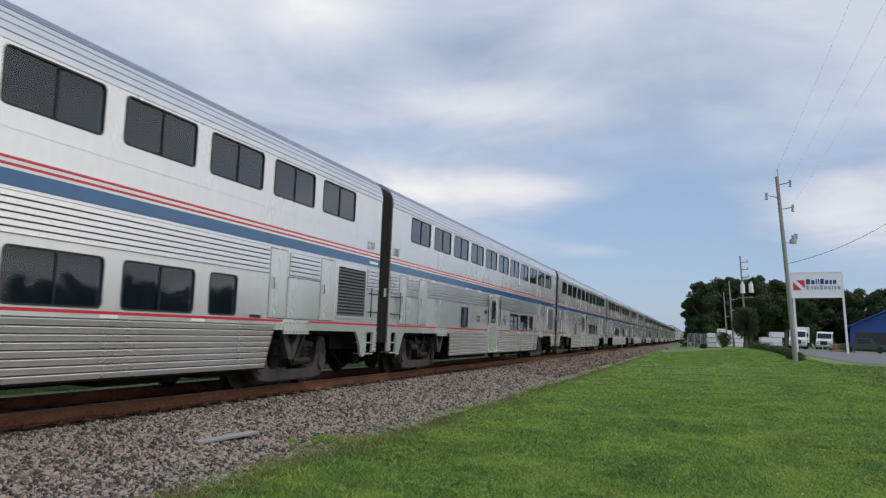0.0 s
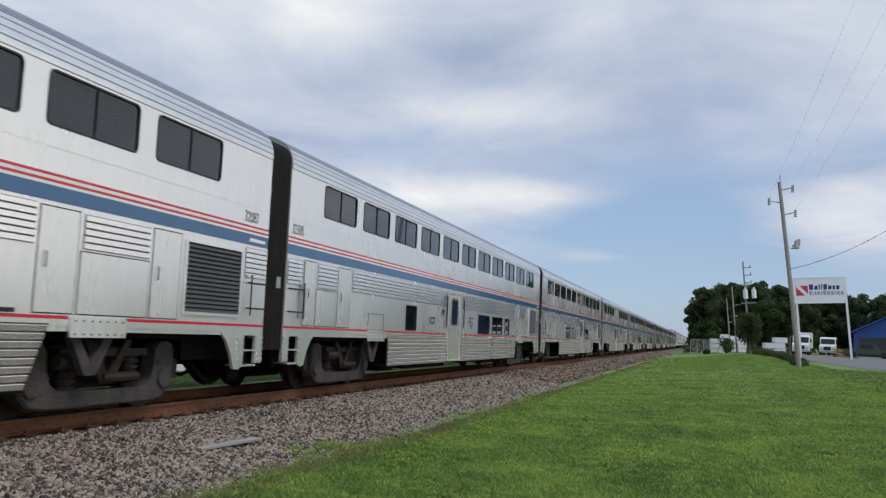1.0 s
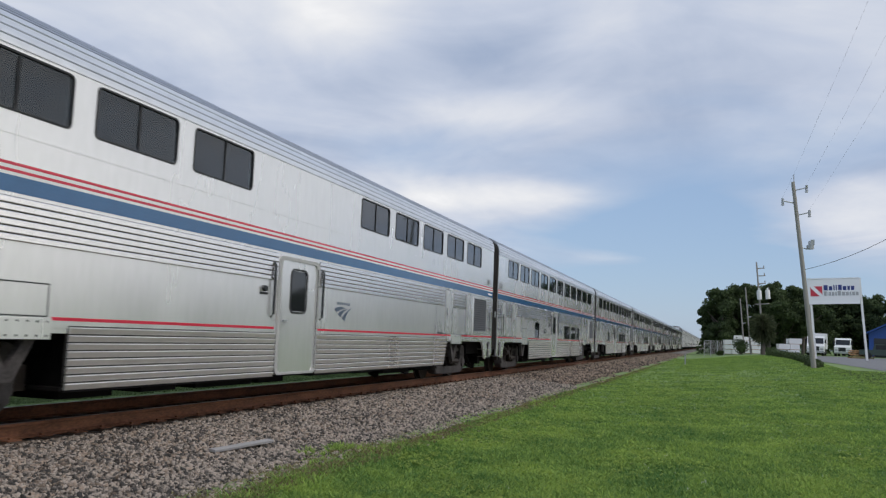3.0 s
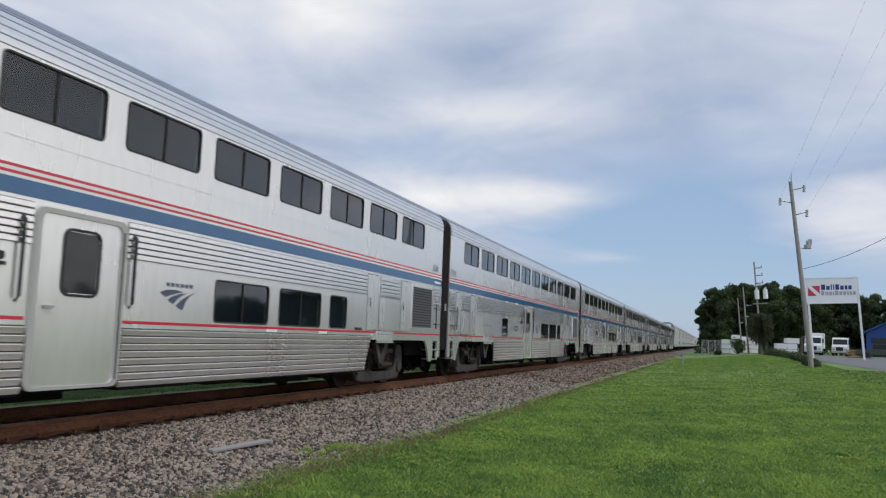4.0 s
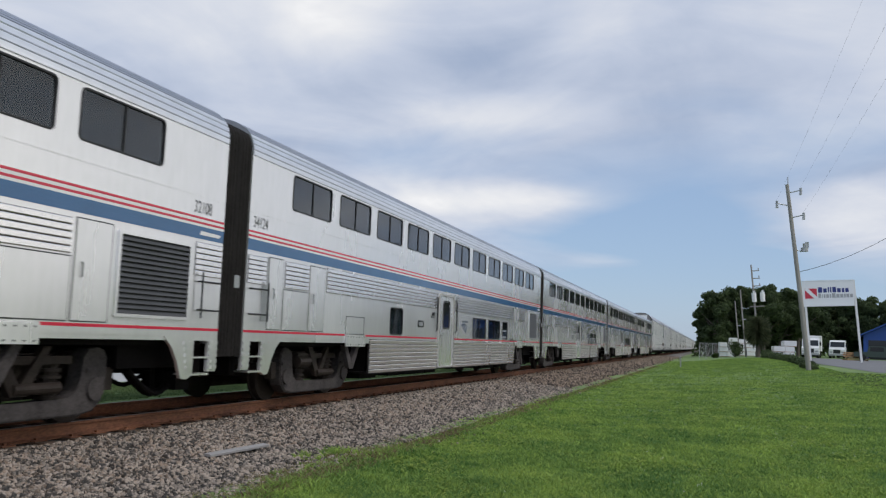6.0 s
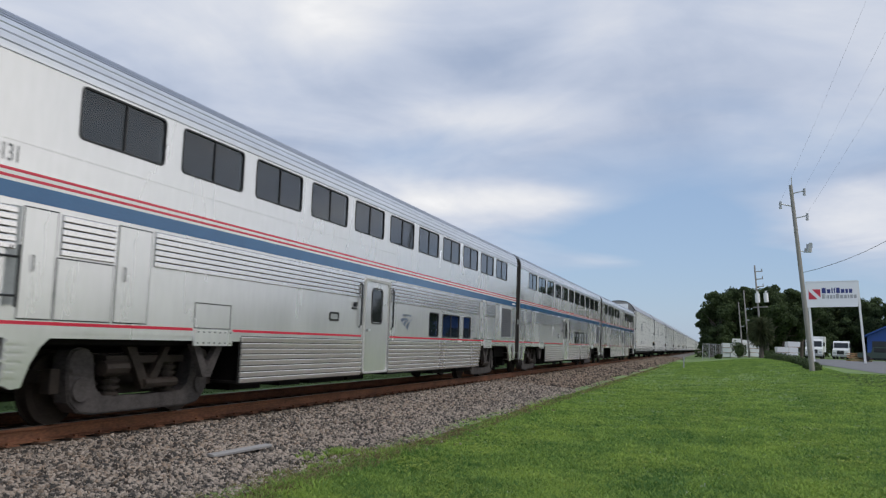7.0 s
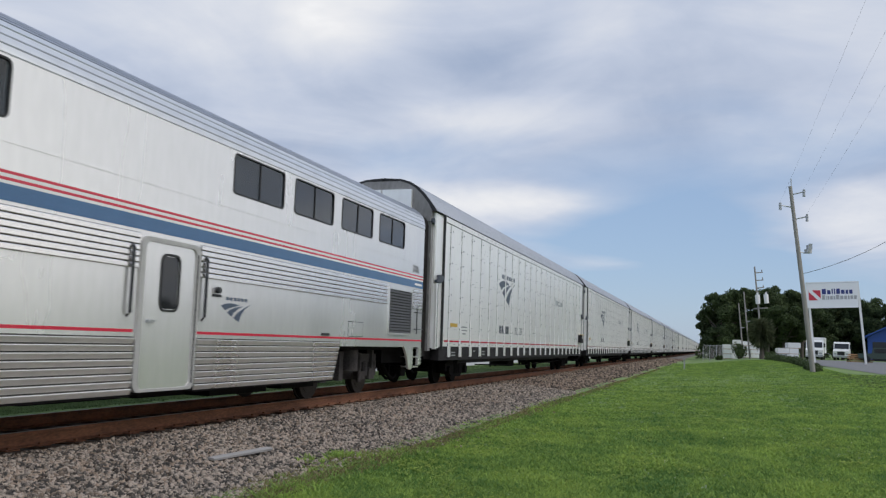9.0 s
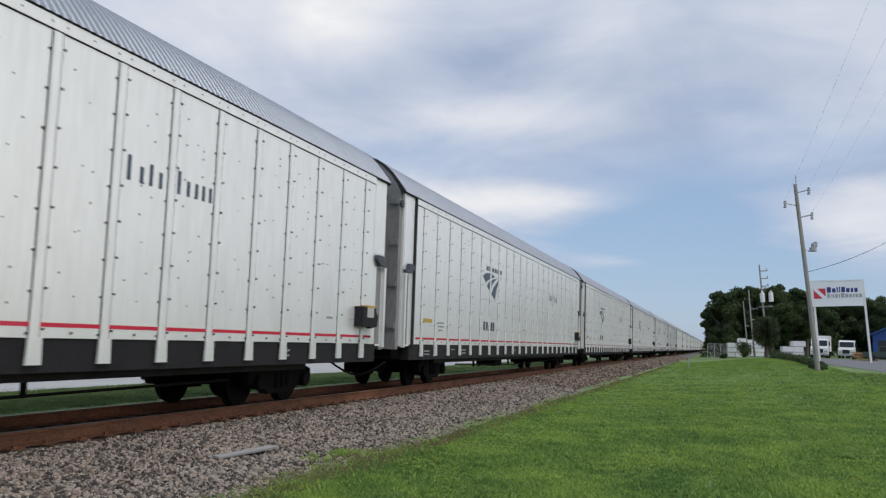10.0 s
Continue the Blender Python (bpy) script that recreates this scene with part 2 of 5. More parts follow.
LUMBER = material("fresh lumber", (0.46, 0.27, 0.13), 0.8, 0, 0.2, 1, 12, 0.0, (0.3, 4, 4))
PICKUP = material("dark green vehicle paint", (0.045, 0.07, 0.055), 0.35, 0, 0.1, 1, 20)
TYRE = material("tyre rubber", (0.02, 0.02, 0.02), 0.85, 0, 0.2)
YELLOW = material("yellow placard", (0.55, 0.36, 0.06), 0.6, 0, 0.15)
WIRE = material("dark cable", (0.03, 0.03, 0.03), 0.7, 0, 0.1)

# ---- mesh building ----


class Mesh:
    """Collects corners and faces."""

    def __init__(self):
        self.v, self.f, self.crisp = [], [], 32

    def add(self, v, f):
        n = len(self.v)
        self.v += [tuple(p) for p in v]
        self.f += [tuple(i + n for i in q) for q in f]
        return self

    def box(self, x0, x1, y0, y1, z0, z1):
        return self.add([(x0, y0, z0), (x1, y0, z0), (x1, y1, z0), (x0, y1, z0), (x0, y0, z1), (x1, y0, z1), (x1, y1, z1), (x0, y1, z1)],
                        [(3, 2, 1, 0), (4, 5, 6, 7), (0, 1, 5, 4), (1, 2, 6, 5), (2, 3, 7, 6), (3, 0, 4, 7)])

    def prism(self, profile, a, b, axis="y", caps=True):
        """A closed profile carried from a to b: (x, z) along y, (y, z) along x, (x, y) along z."""
        n = len(profile)
        put = {"y": lambda p, s: (p[0], s, p[1]), "x": lambda p, s: (s, p[0], p[1]), "z": lambda p, s: (p[0], p[1], s)}[axis]
        v = [put(p, a) for p in profile] + [put(p, b) for p in profile]
        f = [(i, (i + 1) % n, n + (i + 1) % n, n + i) for i in range(n)]
        if caps:
            f += [tuple(range(n))[::-1], tuple(range(n, 2 * n))]
        return self.add(v, f)

    def cyl(self, c, r, a, b, axis="z", n=12, r2=None):
        r2 = r if r2 is None else r2
        v = []
        for s, q in ((a, r), (b, r2)):
            for i in range(n):
                u, w = q * math.cos(2 * math.pi * i / n), q * math.sin(2 * math.pi * i / n)
                v.append({"z": (c[0] + u, c[1] + w, s), "x": (s, c[0] + u, c[1] + w), "y": (c[0] + u, s, c[1] + w)}[axis])
        f = [(i, (i + 1) % n, n + (i + 1) % n, n + i) for i in range(n)]
        return self.add(v, f + [tuple(range(n))[::-1], tuple(range(n, 2 * n))])

    def tube(self, pts, r, n=6, ends=None):
        pts = [Vector(p) for p in pts]
        v, f = [], []
        for i, p in enumerate(pts):
            d = (pts[min(i + 1, len(pts) - 1)] - pts[max(i - 1, 0)]).normalized()
            a = d.cross(Vector((0, 0, 1)) if abs(d.z) < 0.9 else Vector((1, 0, 0))).normalized()
            b = d.cross(a)
            q = r if ends is None else r + (ends - r) * i / (len(pts) - 1)
            v += [p + q * (a * math.cos(2 * math.pi * k / n) + b * math.sin(2 * math.pi * k / n)) for k in range(n)]
        for i in range(len(pts) - 1):
            f += [(i * n + k, i * n + (k + 1) % n, (i + 1) * n + (k + 1) % n, (i + 1) * n + k) for k in range(n)]
        f += [tuple(range(n))[::-1], tuple(range((len(pts) - 1) * n, len(pts) * n))]
        return self.add(v, f)

    def done(self, name, angle=32):
        me = bpy.data.meshes.new(name)
        me.from_pydata(self.v, [], self.f)
        bm = bmesh.new()
        bm.from_mesh(me)
        bmesh.ops.recalc_face_normals(bm, faces=bm.faces)
        bm.to_mesh(me)
        bm.free()
        me.shade_smooth()
        me.set_sharp_from_angle(angle=radians(angle))
        return me


def part(name, mesh, mat, parent, label="", at=None):
    """Links a mesh as one object under a thing or a part."""
    me = mesh.done(name, mesh.crisp) if isinstance(mesh, Mesh) else mesh
    if not me.materials:
        me.materials.append(mat)
    ob = new(name, me)
    ob.parent = parent
    if at is not None:
        ob.matrix_basis = at
    if label:
        tagged(ob, label)
    return ob


CACHE = {}


def shared(key, make):
    """The mesh under this key, made once."""
    if key not in CACHE:
        m = make()
        CACHE[key] = m.done(key[0], m.crisp) if isinstance(m, Mesh) else m
    return CACHE[key]


def rounded(y0, y1, z0, z1, r, n=4):
    pts = []
    for cy, cz, a0 in ((y1 - r, z1 - r, 0), (y0 + r, z1 - r, 90), (y0 + r, z0 + r, 180), (y1 - r, z0 + r, 270)):
        for i in range(n + 1):
            a = radians(a0 + 90 * i / n)
            pts.append((cy + r * math.cos(a), cz + r * math.sin(a)))
    return pts


def ring(m, outer, inner, x0, x1):
    """A frame between two outlines in the (y, z) plane."""
    n = len(outer)
    v = [(x, *p) for x in (x0, x1) for p in outer + inner]
    f = []
    for i in range(n):
        j = (i + 1) % n
        f += [(i, j, n + j, n + i), (2 * n + i, 2 * n + j, 3 * n + j, 3 * n + i), (i, j, 2 * n + j, 2 * n + i), (n + i, n + j, 3 * n + j, 3 * n + i)]
    return m.add(v, f)


def wall_with_holes(m, x, y0, y1, z0, z1, holes, depth):
    """A wall in the (y, z) plane with real openings."""
    ys = sorted({y0, y1, *[h[0] for h in holes], *[h[1] for h in holes]})
    zs = sorted({z0, z1, *[h[2] for h in holes], *[h[3] for h in holes]})
    idx = {}
    v, f = [], []
    for i, y in enumerate(ys):
        for j, z in enumerate(zs):
            idx[i, j] = len(v)
            v.append((x, y, z))
    for i in range(len(ys) - 1):
        for j in range(len(zs) - 1):
            cy, cz = (ys[i] + ys[i + 1]) / 2, (zs[j] + zs[j + 1]) / 2
            if not any(h[0] < cy < h[1] and h[2] < cz < h[3] for h in holes):
                f.append((idx[i, j], idx[i + 1, j], idx[i + 1, j + 1], idx[i, j + 1]))
    m.add(v, f)
    for a, b, c, d in holes:
        q = [(x, a, c), (x, b, c), (x, b, d), (x, a, d)]
        w = [(x - depth, *p[1:]) for p in q]
        m.add(q + w, [(i, (i + 1) % 4, 4 + (i + 1) % 4, 4 + i) for i in range(4)])
    return m


def letters(text, size, mat, parent, x, y, z, name="number", narrow=0.72):
    """Writing on a car's side, read from +x, with its left end at y."""
    def make():
        cu = bpy.data.curves.new("lettering", "FONT")
        cu.body, cu.size, cu.extrude = text, size, 0.001
        ob = bpy.data.objects.new("lettering", cu)
        me = bpy.data.meshes.new_from_object(ob)
        bpy.data.objects.remove(ob)
        me.transform(Matrix.Diagonal((narrow, 1.0, 1.0, 1.0)))
        return me
    me = shared((name, text, size), make)
    return part(name, me, mat, parent, at=pose(x, y, z, 90, 0, 90))

# ---- the train ----


def fluted(car, name, y0, y1, z0, z1, mat, pitch=0.08, cut=0.0, label=""):
    """A backing dark with painted groove shade, with lengthwise ribs on the side of a car; cut leans its rear end."""
    y0, y1 = round(y0, 3), round(y1, 3)
    n = max(1, round((z1 - z0) / pitch))
    p = (z1 - z0) / n

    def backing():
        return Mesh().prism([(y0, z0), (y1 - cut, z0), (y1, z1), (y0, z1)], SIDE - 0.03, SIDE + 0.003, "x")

    def rib(k):
        h = (0.83 if mat is SKIRT else 0.93) * p
        prof = [(0.003, 0.0), (0.016, 0.05 * h), (0.021, 0.16 * h), (0.021, 0.82 * h), (0.015, 0.96 * h), (0.003, h)]
        if mat is SKIRT:
            prof = [(0.003, 0.0), (0.010, 0.04 * h), (0.032, 0.76 * h), (0.034, 0.86 * h), (0.027, 0.95 * h), (0.003, h)]
        e = y1 - cut * (z1 - (z0 + k * p)) / (z1 - z0) - 0.006
        m = Mesh().prism([(SIDE + a, b) for a, b in prof], y0 + 0.006, e)
        m.crisp = 8
        return m
    panel = part(name, shared((name, y0, y1, z0, z1), backing), GROOVE_SHADE, car, label)
    for k in range(n):
        part("rib", shared(("rib", y0, y1, round(p, 4), mat.name, k if cut else 0), lambda: rib(k)), mat, panel, at=pose(0, 0, z0 + k * p))


ROOF_CURVE = [(1.55, 4.16), (1.55, 4.27), (1.535, 4.37), (1.50, 4.47), (1.44, 4.56), (1.35, 4.645), (1.23, 4.715), (1.08, 4.775), (0.90, 4.825),
              (0.68, 4.865), (0.42, 4.895), (0.14, 4.91)]


def roof_parts(car, y0, y1):
    """The arched roof, with ribs that run along its near side."""
    full = ROOF_CURVE + [(-x, z) for x, z in reversed(ROOF_CURVE)]
    roof = part("roof", shared(("roof",), lambda: Mesh().prism(full, y0, y1)), ROOF_SHELL, car, "ribbed grey steel roof")
    pts = [Vector(p) for p in ROOF_CURVE]
    lengths = [0.0]
    for a, b in zip(pts, pts[1:]):
        lengths.append(lengths[-1] + (b - a).length)

    def on_curve(d):
        i = max(j for j in range(len(pts) - 1) if lengths[j] <= d)
        return pts[i].lerp(pts[i + 1], (d - lengths[i]) / (lengths[i + 1] - lengths[i]))
    d, k = 0.012, 0
    while d + 0.09 < lengths[-1]:
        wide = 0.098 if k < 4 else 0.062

        def rib():
            p, q = on_curve(d), on_curve(d + wide - 0.014)
            w = (q - p).normalized()
            nrm = Vector((w.y, -w.x))
            prof = [p, p + nrm * 0.008 + w * 0.003, p.lerp(q, 0.5) + nrm * 0.011, q + nrm * 0.008 - w * 0.003, q]
            return Mesh().prism([(v.x, v.y) for v in prof], y0 + 0.004, y1 - 0.004)
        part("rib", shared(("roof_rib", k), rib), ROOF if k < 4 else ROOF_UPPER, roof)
        d += wide
        k += 1


def window_parts(car, y0, y1, z0, z1, double=True, pale=False, r=0.085):
    w, h = round(y1 - y0, 3), round(z1 - z0, 3)
    at = pose(0, y0, z0)

    def frame_mesh():
        m = Mesh()
        ring(m, rounded(0, w, 0, h, r), rounded(0.024, w - 0.024, 0.024, h - 0.024, r - 0.02), SIDE - 0.035, SIDE + 0.008)
        if double:
            m.box(SIDE - 0.03, SIDE + 0.002, w / 2 - 0.011, w / 2 + 0.011, 0.03, h - 0.03)
        return m
    fr = part("window", shared(("window_frame", w, h, double), frame_mesh), RUBBER, car, at=at)
    glass = part("pane", shared(("pane", w, h), lambda: Mesh().box(SIDE - 0.022, SIDE - 0.014, 0.02, w - 0.02, 0.02, h - 0.02)) if not pale else Mesh().box(SIDE - 0.022, SIDE - 0.014, 0.02, w - 0.02, 0.02, h - 0.02).done("pane"), CLEAR if pale else GLASS, fr)
    glass.visible_shadow = False
    # without a blind, a dark sheet stands in for the unlit room
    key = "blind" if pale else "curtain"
    part(key, shared((key, w, h), lambda: Mesh().box(SIDE - 0.09, SIDE - 0.07, -0.02, w + 0.02, -0.02, h + 0.02)), BLIND if pale else ROOM_DARK, fr)
    return (y0 + 0.02, y1 - 0.02, z0 + 0.02, z1 - 0.02)


def hatch(car, y0, y1, z0, z1, handle=None, name="hatch"):
    w, h = round(y1 - y0, 3), round(z1 - z0, 3)

    def make():
        m = Mesh().box(SIDE - 0.01, SIDE + 0.006, 0.016, w - 0.016, 0.016, h - 0.016)
        return m
    seam = part(name, shared(("hatch_seam", w, h), lambda: Mesh().box(SIDE - 0.01, SIDE + 0.002, 0, w, 0, h)), VENT, car, at=pose(0, y0, z0))
    part("panel", shared(("hatch_panel", w, h), make), STEEL, seam)
    if handle is not None:
        part("handle", shared(("handle",), lambda: Mesh().tube([(SIDE + 0.006, 0, -0.09), (SIDE + 0.03, 0, -0.085), (SIDE + 0.03, 0, 0.085), (SIDE + 0.006, 0, 0.09)], 0.008)),
             VENT, seam, at=pose(0, handle * w, 0.5 * h))
    return seam


def grab_iron(car, y0, y1, z):
    """A bar along the side and one upright, on brackets."""
    m = Mesh()
    o = SIDE + 0.055
    m.tube([(SIDE, y0, z), (o, y0, z), (o, y1, z), (SIDE, y1, z)], 0.014)
    m.tube([(SIDE, y0, z + 0.42), (o, y0, z + 0.42), (o, y1, z + 0.42), (SIDE, y1, z + 0.42)], 0.014)
    m.tube([(o + 0.02, y1 if y0 < 5 else y0, z - 0.12), (o + 0.02, y1 if y0 < 5 else y0, z + 0.55)], 0.014)
    return part("grab_iron", m, VENT, car)


def emblem(car, y, z, s, x=SIDE, word=True):
    """A fan of three curved blades with a row of small bars above it."""
    m = Mesh()
    blades = [
        [(-0.50, 0.085), (-0.37, 0.125), (-0.25, 0.14), (-0.07, 0.142), (0.12, 0.115), (-0.05, 0.088), (-0.24, 0.05), (-0.35, 0.012)],
        [(-0.29, -0.03), (-0.20, 0.027), (0.0, 0.077), (0.24, 0.108), (0.06, 0.05), (-0.07, -0.023), (-0.13, -0.092)],
        [(-0.065, -0.12), (0.04, -0.03), (0.23, 0.058), (0.50, 0.146), (0.29, 0.05), (0.20, -0.04), (0.12, -0.185)]]
    for b in blades:
        m.prism([(y + s * u, z + s * w) for u, w in b], x + 0.001, x + 0.004, "x")
    part("emblem", m, LOGO, car, "slate blue emblem of curved blades")
    if word:
        w = Mesh()
        for i in range(6):
            a = y - 0.34 * s + i * 0.125 * s
            w.box(x + 0.001, x + 0.003, a, a + 0.085 * s, z + 0.19 * s, z + 0.25 * s)
        part("lettering", w, LOGO, car)


def wheelset_mesh():
    m = Mesh()
    for s in (-1, 1):
        m.cyl((0, 0), 0.457, s * 0.685, s * 0.80, "x", 28)
        m.cyl((0, 0), 0.49, s * 0.655, s * 0.685, "x", 28)
        m.cyl((0, 0), 0.34, s * 0.80, s * 0.808, "x", 20)
        m.cyl((0, 0), 0.12, s * 0.80, s * 1.10, "x", 12)
    m.cyl((0, 0), 0.09, -0.7, 0.7, "x", 12)
    return m


def side_frame_mesh(s):
    """A cast side frame like a shallow U: thick legs over the axle boxes, joined by a low bar."""
    m = Mesh()
    half = [(0.0, 0.13), (1.02, 0.13), (1.30, 0.17), (1.46, 0.30), (1.52, 0.60), (1.52, 0.86), (1.46, 0.95), (1.34, 0.99), (1.18, 0.97), (1.09, 0.88), (1.06, 0.62), (1.00, 0.44),
            (0.86, 0.35), (0.0, 0.33)]
    outline = half + [(-a, b) for a, b in reversed(half[1:-1])]
    m.prism(outline, s * 0.96, s * 1.17, "x")
    m.prism([(a * 0.985, 0.56 + (b - 0.56) * 0.95) for a, b in outline], s * 1.16, s * 1.19, "x")
    for y in (-1.295, 1.295):
        m.cyl((y, 0.457), 0.15, s * 1.0, s * 1.23, "x", 14)
        m.box(s * 1.15, s * 1.21, y - 0.17, y + 0.17, 0.66, 0.72)
    return m


def truck_middle_mesh():
    """Bolster, coil springs, hangers, brake cylinder and cross beams between the side frames."""
    m = Mesh()
    for s in (-1, 1):
        for y in (-0.62, 0.62):
            for k in range(5):
                m.cyl((s * 1.06, y), 0.15, 0.36 + k * 0.082, 0.40 + k * 0.082, "z", 12)
            m.cyl((s * 1.06, y), 0.11, 0.35, 0.78, "z", 10)
        m.box(s * 0.9, s * 1.20, -0.85, 0.85, 0.78, 0.88)
        m.prism([(-0.50, 1.0), (-0.32, 1.0), (0.02, 0.52), (0.0, 0.42), (-0.12, 0.42)], s * 1.14, s * 1.24, "x")
        m.prism([(0.34, 1.0), (0.46, 1.0), (0.10, 0.42), (-0.02, 0.42), (-0.02, 0.52)], s * 1.14, s * 1.24, "x")
        m.cyl((s * 1.22, 0.50), 0.07, -0.1, 0.62, "y", 10)
        m.cyl((s * 1.24, 0.72), 0.10, -0.98, -0.52, "y", 10)
        m.box(s * 0.98, s * 1.12, 1.56, 1.72, 0.42, 0.72)
        m.box(s * 0.98, s * 1.12, -1.72, -1.56, 0.42, 0.72)
    m.box(-0.95, 0.95, -0.3, 0.3, 0.5, 0.84)
    # solid filler added to block light and view between the wheels
    m.box(-0.85, 0.85, -0.9, 0.9, 0.34, 0.9)
    m.box(-0.98, 0.98, -1.75, -1.65, 0.55, 0.7)
    m.box(-0.98, 0.98, 1.65, 1.75, 0.55, 0.7)
    return m


def open_truck_mesh():
    """A lighter frame that leaves the wheels in view."""
    m = Mesh()
    for s in (-1, 1):
        half = [(0.30, 0.50), (0.85, 0.74), (1.65, 0.74), (1.72, 0.80), (1.72, 0.92), (0.70, 0.92), (0.45, 0.86)]
        m.prism(half + [(-a, b) for a, b in reversed(half)], s * 0.92, s * 1.06, "x")
        for y in (-1.295, 1.295):
            m.box(s * 0.92, s * 1.12, y - 0.15, y + 0.15, 0.34, 0.60)
            m.cyl((s * 1.02, y - 0.26), 0.09, 0.42, 0.76, "z", 10)
            m.cyl((s * 1.02, y + 0.26), 0.09, 0.42, 0.76, "z", 10)
            m.box(s * 1.0, s * 1.14, y - 0.05, y + 0.05, 0.6, 1.02)
        m.cyl((s * 1.10, 0.0), 0.20, 0.56, 1.02, "z", 14)
        m.cyl((s * 1.14, 0.50), 0.05, 0.30, 0.95, "z", 8)
        m.box(s * 1.0, s * 1.16, -0.62, -0.42, 0.36, 0.98)
        m.box(s * 0.98, s * 1.1, 0.55, 0.95, 0.34, 0.52)
    m.box(-0.95, 0.95, -0.3, 0.3, 0.5, 0.84)
    # added block that keeps the space between the wheels dark
    m.box(-0.8, 0.8, -0.95, 0.95, 0.34, 0.9)
    m.box(-0.95, 0.95, -1.72, -1.62, 0.6, 0.74)
    m.box(-0.95, 0.95, 1.62, 1.72, 0.6, 0.74)
    return m


def truck(car, y, bare=False):
    at = pose(0, y, 0)
    if bare:
        fr = part("truck", shared(("open_truck",), open_truck_mesh), TRUCK, car, "dusty dark steel truck with open wheels", at=at)
    else:
        fr = part("truck", shared(("truck",), truck_middle_mesh), WHEEL, car, "dark truck with coil springs", at=at)
        for side in (-1, 1):
            part("side_frame", shared(("side_frame", side), lambda: side_frame_mesh(side)), TRUCK, fr, "dusty grey cast side frame")
    for dy in (-1.295, 1.295):
        part("wheelset", shared(("wheelset",), wheelset_mesh), WHEEL, fr, at=pose(0, dy, 0.457))


def end_skirt_mesh():
    """The corner of the body round the step well, down to the step."""
    m = Mesh()
    m.prism([(0.37, 1.17), (0.37, 0.64), (0.60, 0.64), (0.60, 1.10), (0.98, 1.10), (0.98, 0.60), (1.12, 0.54), (1.26, 0.56), (1.36, 0.80), (1.50, 1.00), (1.72, 1.17)],
            SIDE - 0.05, SIDE, "x")
    for k in range(5):
        z = 0.68 + k * 0.09
        m.box(SIDE - 0.01, SIDE + 0.02, 0.38, 0.585, z, z + 0.05)
        m.box(SIDE - 0.01, SIDE + 0.02, 1.00, 1.16 + 0.02 * k, z, z + 0.05)
    m.box(SIDE - 0.3, SIDE + 0.01, 0.58, 1.0, 0.59, 0.62)
    m.box(SIDE - 0.3, SIDE + 0.005, 0.58, 1.0, 0.84, 0.865)
    return m


def diaphragm_mesh():
    """The full-width bellows between cars, half of it on each car."""
    m, v, n = Mesh(), [], 12
    steps = [(k * 0.092 + dy, o) for k in range(4) for dy, o in ((0.0, 0.0), (0.05, 0.0), (0.055, 0.007), (0.087, 0.007))]
    for y, o in steps:
        prof = [(1.53 - o, 0.86), (1.53 - o, 4.30), (1.51 - o, 4.42), (1.45 - o, 4.52), (1.34 - o, 4.585 - o), (0.9, 4.62 - o)]
        v += [(x, y, z) for x, z in prof + [(-x, z) for x, z in reversed(prof)]]
    m.add(v, [(i * n + k, i * n + (k + 1) % n, (i + 1) * n + (k + 1) % n, (i + 1) * n + k) for i in range(len(steps) - 1) for k in range(n)])
    m.add(v[:n], [tuple(range(n))])
    return m


def underframe_mesh():
    m = Mesh()
    m.box(-1.35, 1.35, 0.5, 25.4, 1.02, 1.17)
    rnd = random.Random(4)
    y = 6.0
    while y < 19.4:
        w = rnd.uniform(0.7, 1.9)
        d = rnd.uniform(0.29, 0.40)
        m.box(-1.2, rnd.uniform(1.1, 1.45), y, y + w, d, 1.03)
        y += w + rnd.uniform(0.25, 0.8)
    m.box(-1.40, 1.40, 5.9, 19.8, 0.46, 1.03)
    m.box(-0.62, 0.62, 0.6, 25.3, 0.68, 1.05)
    m.box(-1.5, SIDE - 0.02, 5.7, 20.2, 0.43, 0.47)
    m.box(-0.12, 0.12, -0.02, 1.2, 0.66, 0.86)
    m.box(-0.12, 0.12, 24.7, 25.92, 0.66, 0.86)
    m.box(-1.2, 1.2, 23.7, 25.2, 0.70, 1.05)
    m.box(-1.3, 1.3, 0.42, 0.60, 0.55, 1.03)
    m.box(-1.3, 1.3, 25.3, 25.5, 0.55, 1.03)
    return m


HOSES = ((0.37, 1.08), (0.34, 1.0), (0.39, 0.9), (0.28, 0.4), (0.33, -0.4))


def hose_mesh(k, drop, x):
    m = Mesh()
    y0, y1 = 24.10 + 0.05 * k, 25.42 + 0.05 * k
    return m.tube([(x, y0 + (y1 - y0) * s, 0.68 - drop * (1 - abs(2 * s - 1) ** 1.5)) for s in [i / 10 for i in range(11)]], 0.034)


SLEEPER_LOW = [(6.95, 7.83, False), (14.30, 15.96, True), (16.32, 17.98, True), (18.38, 19.20, False)]


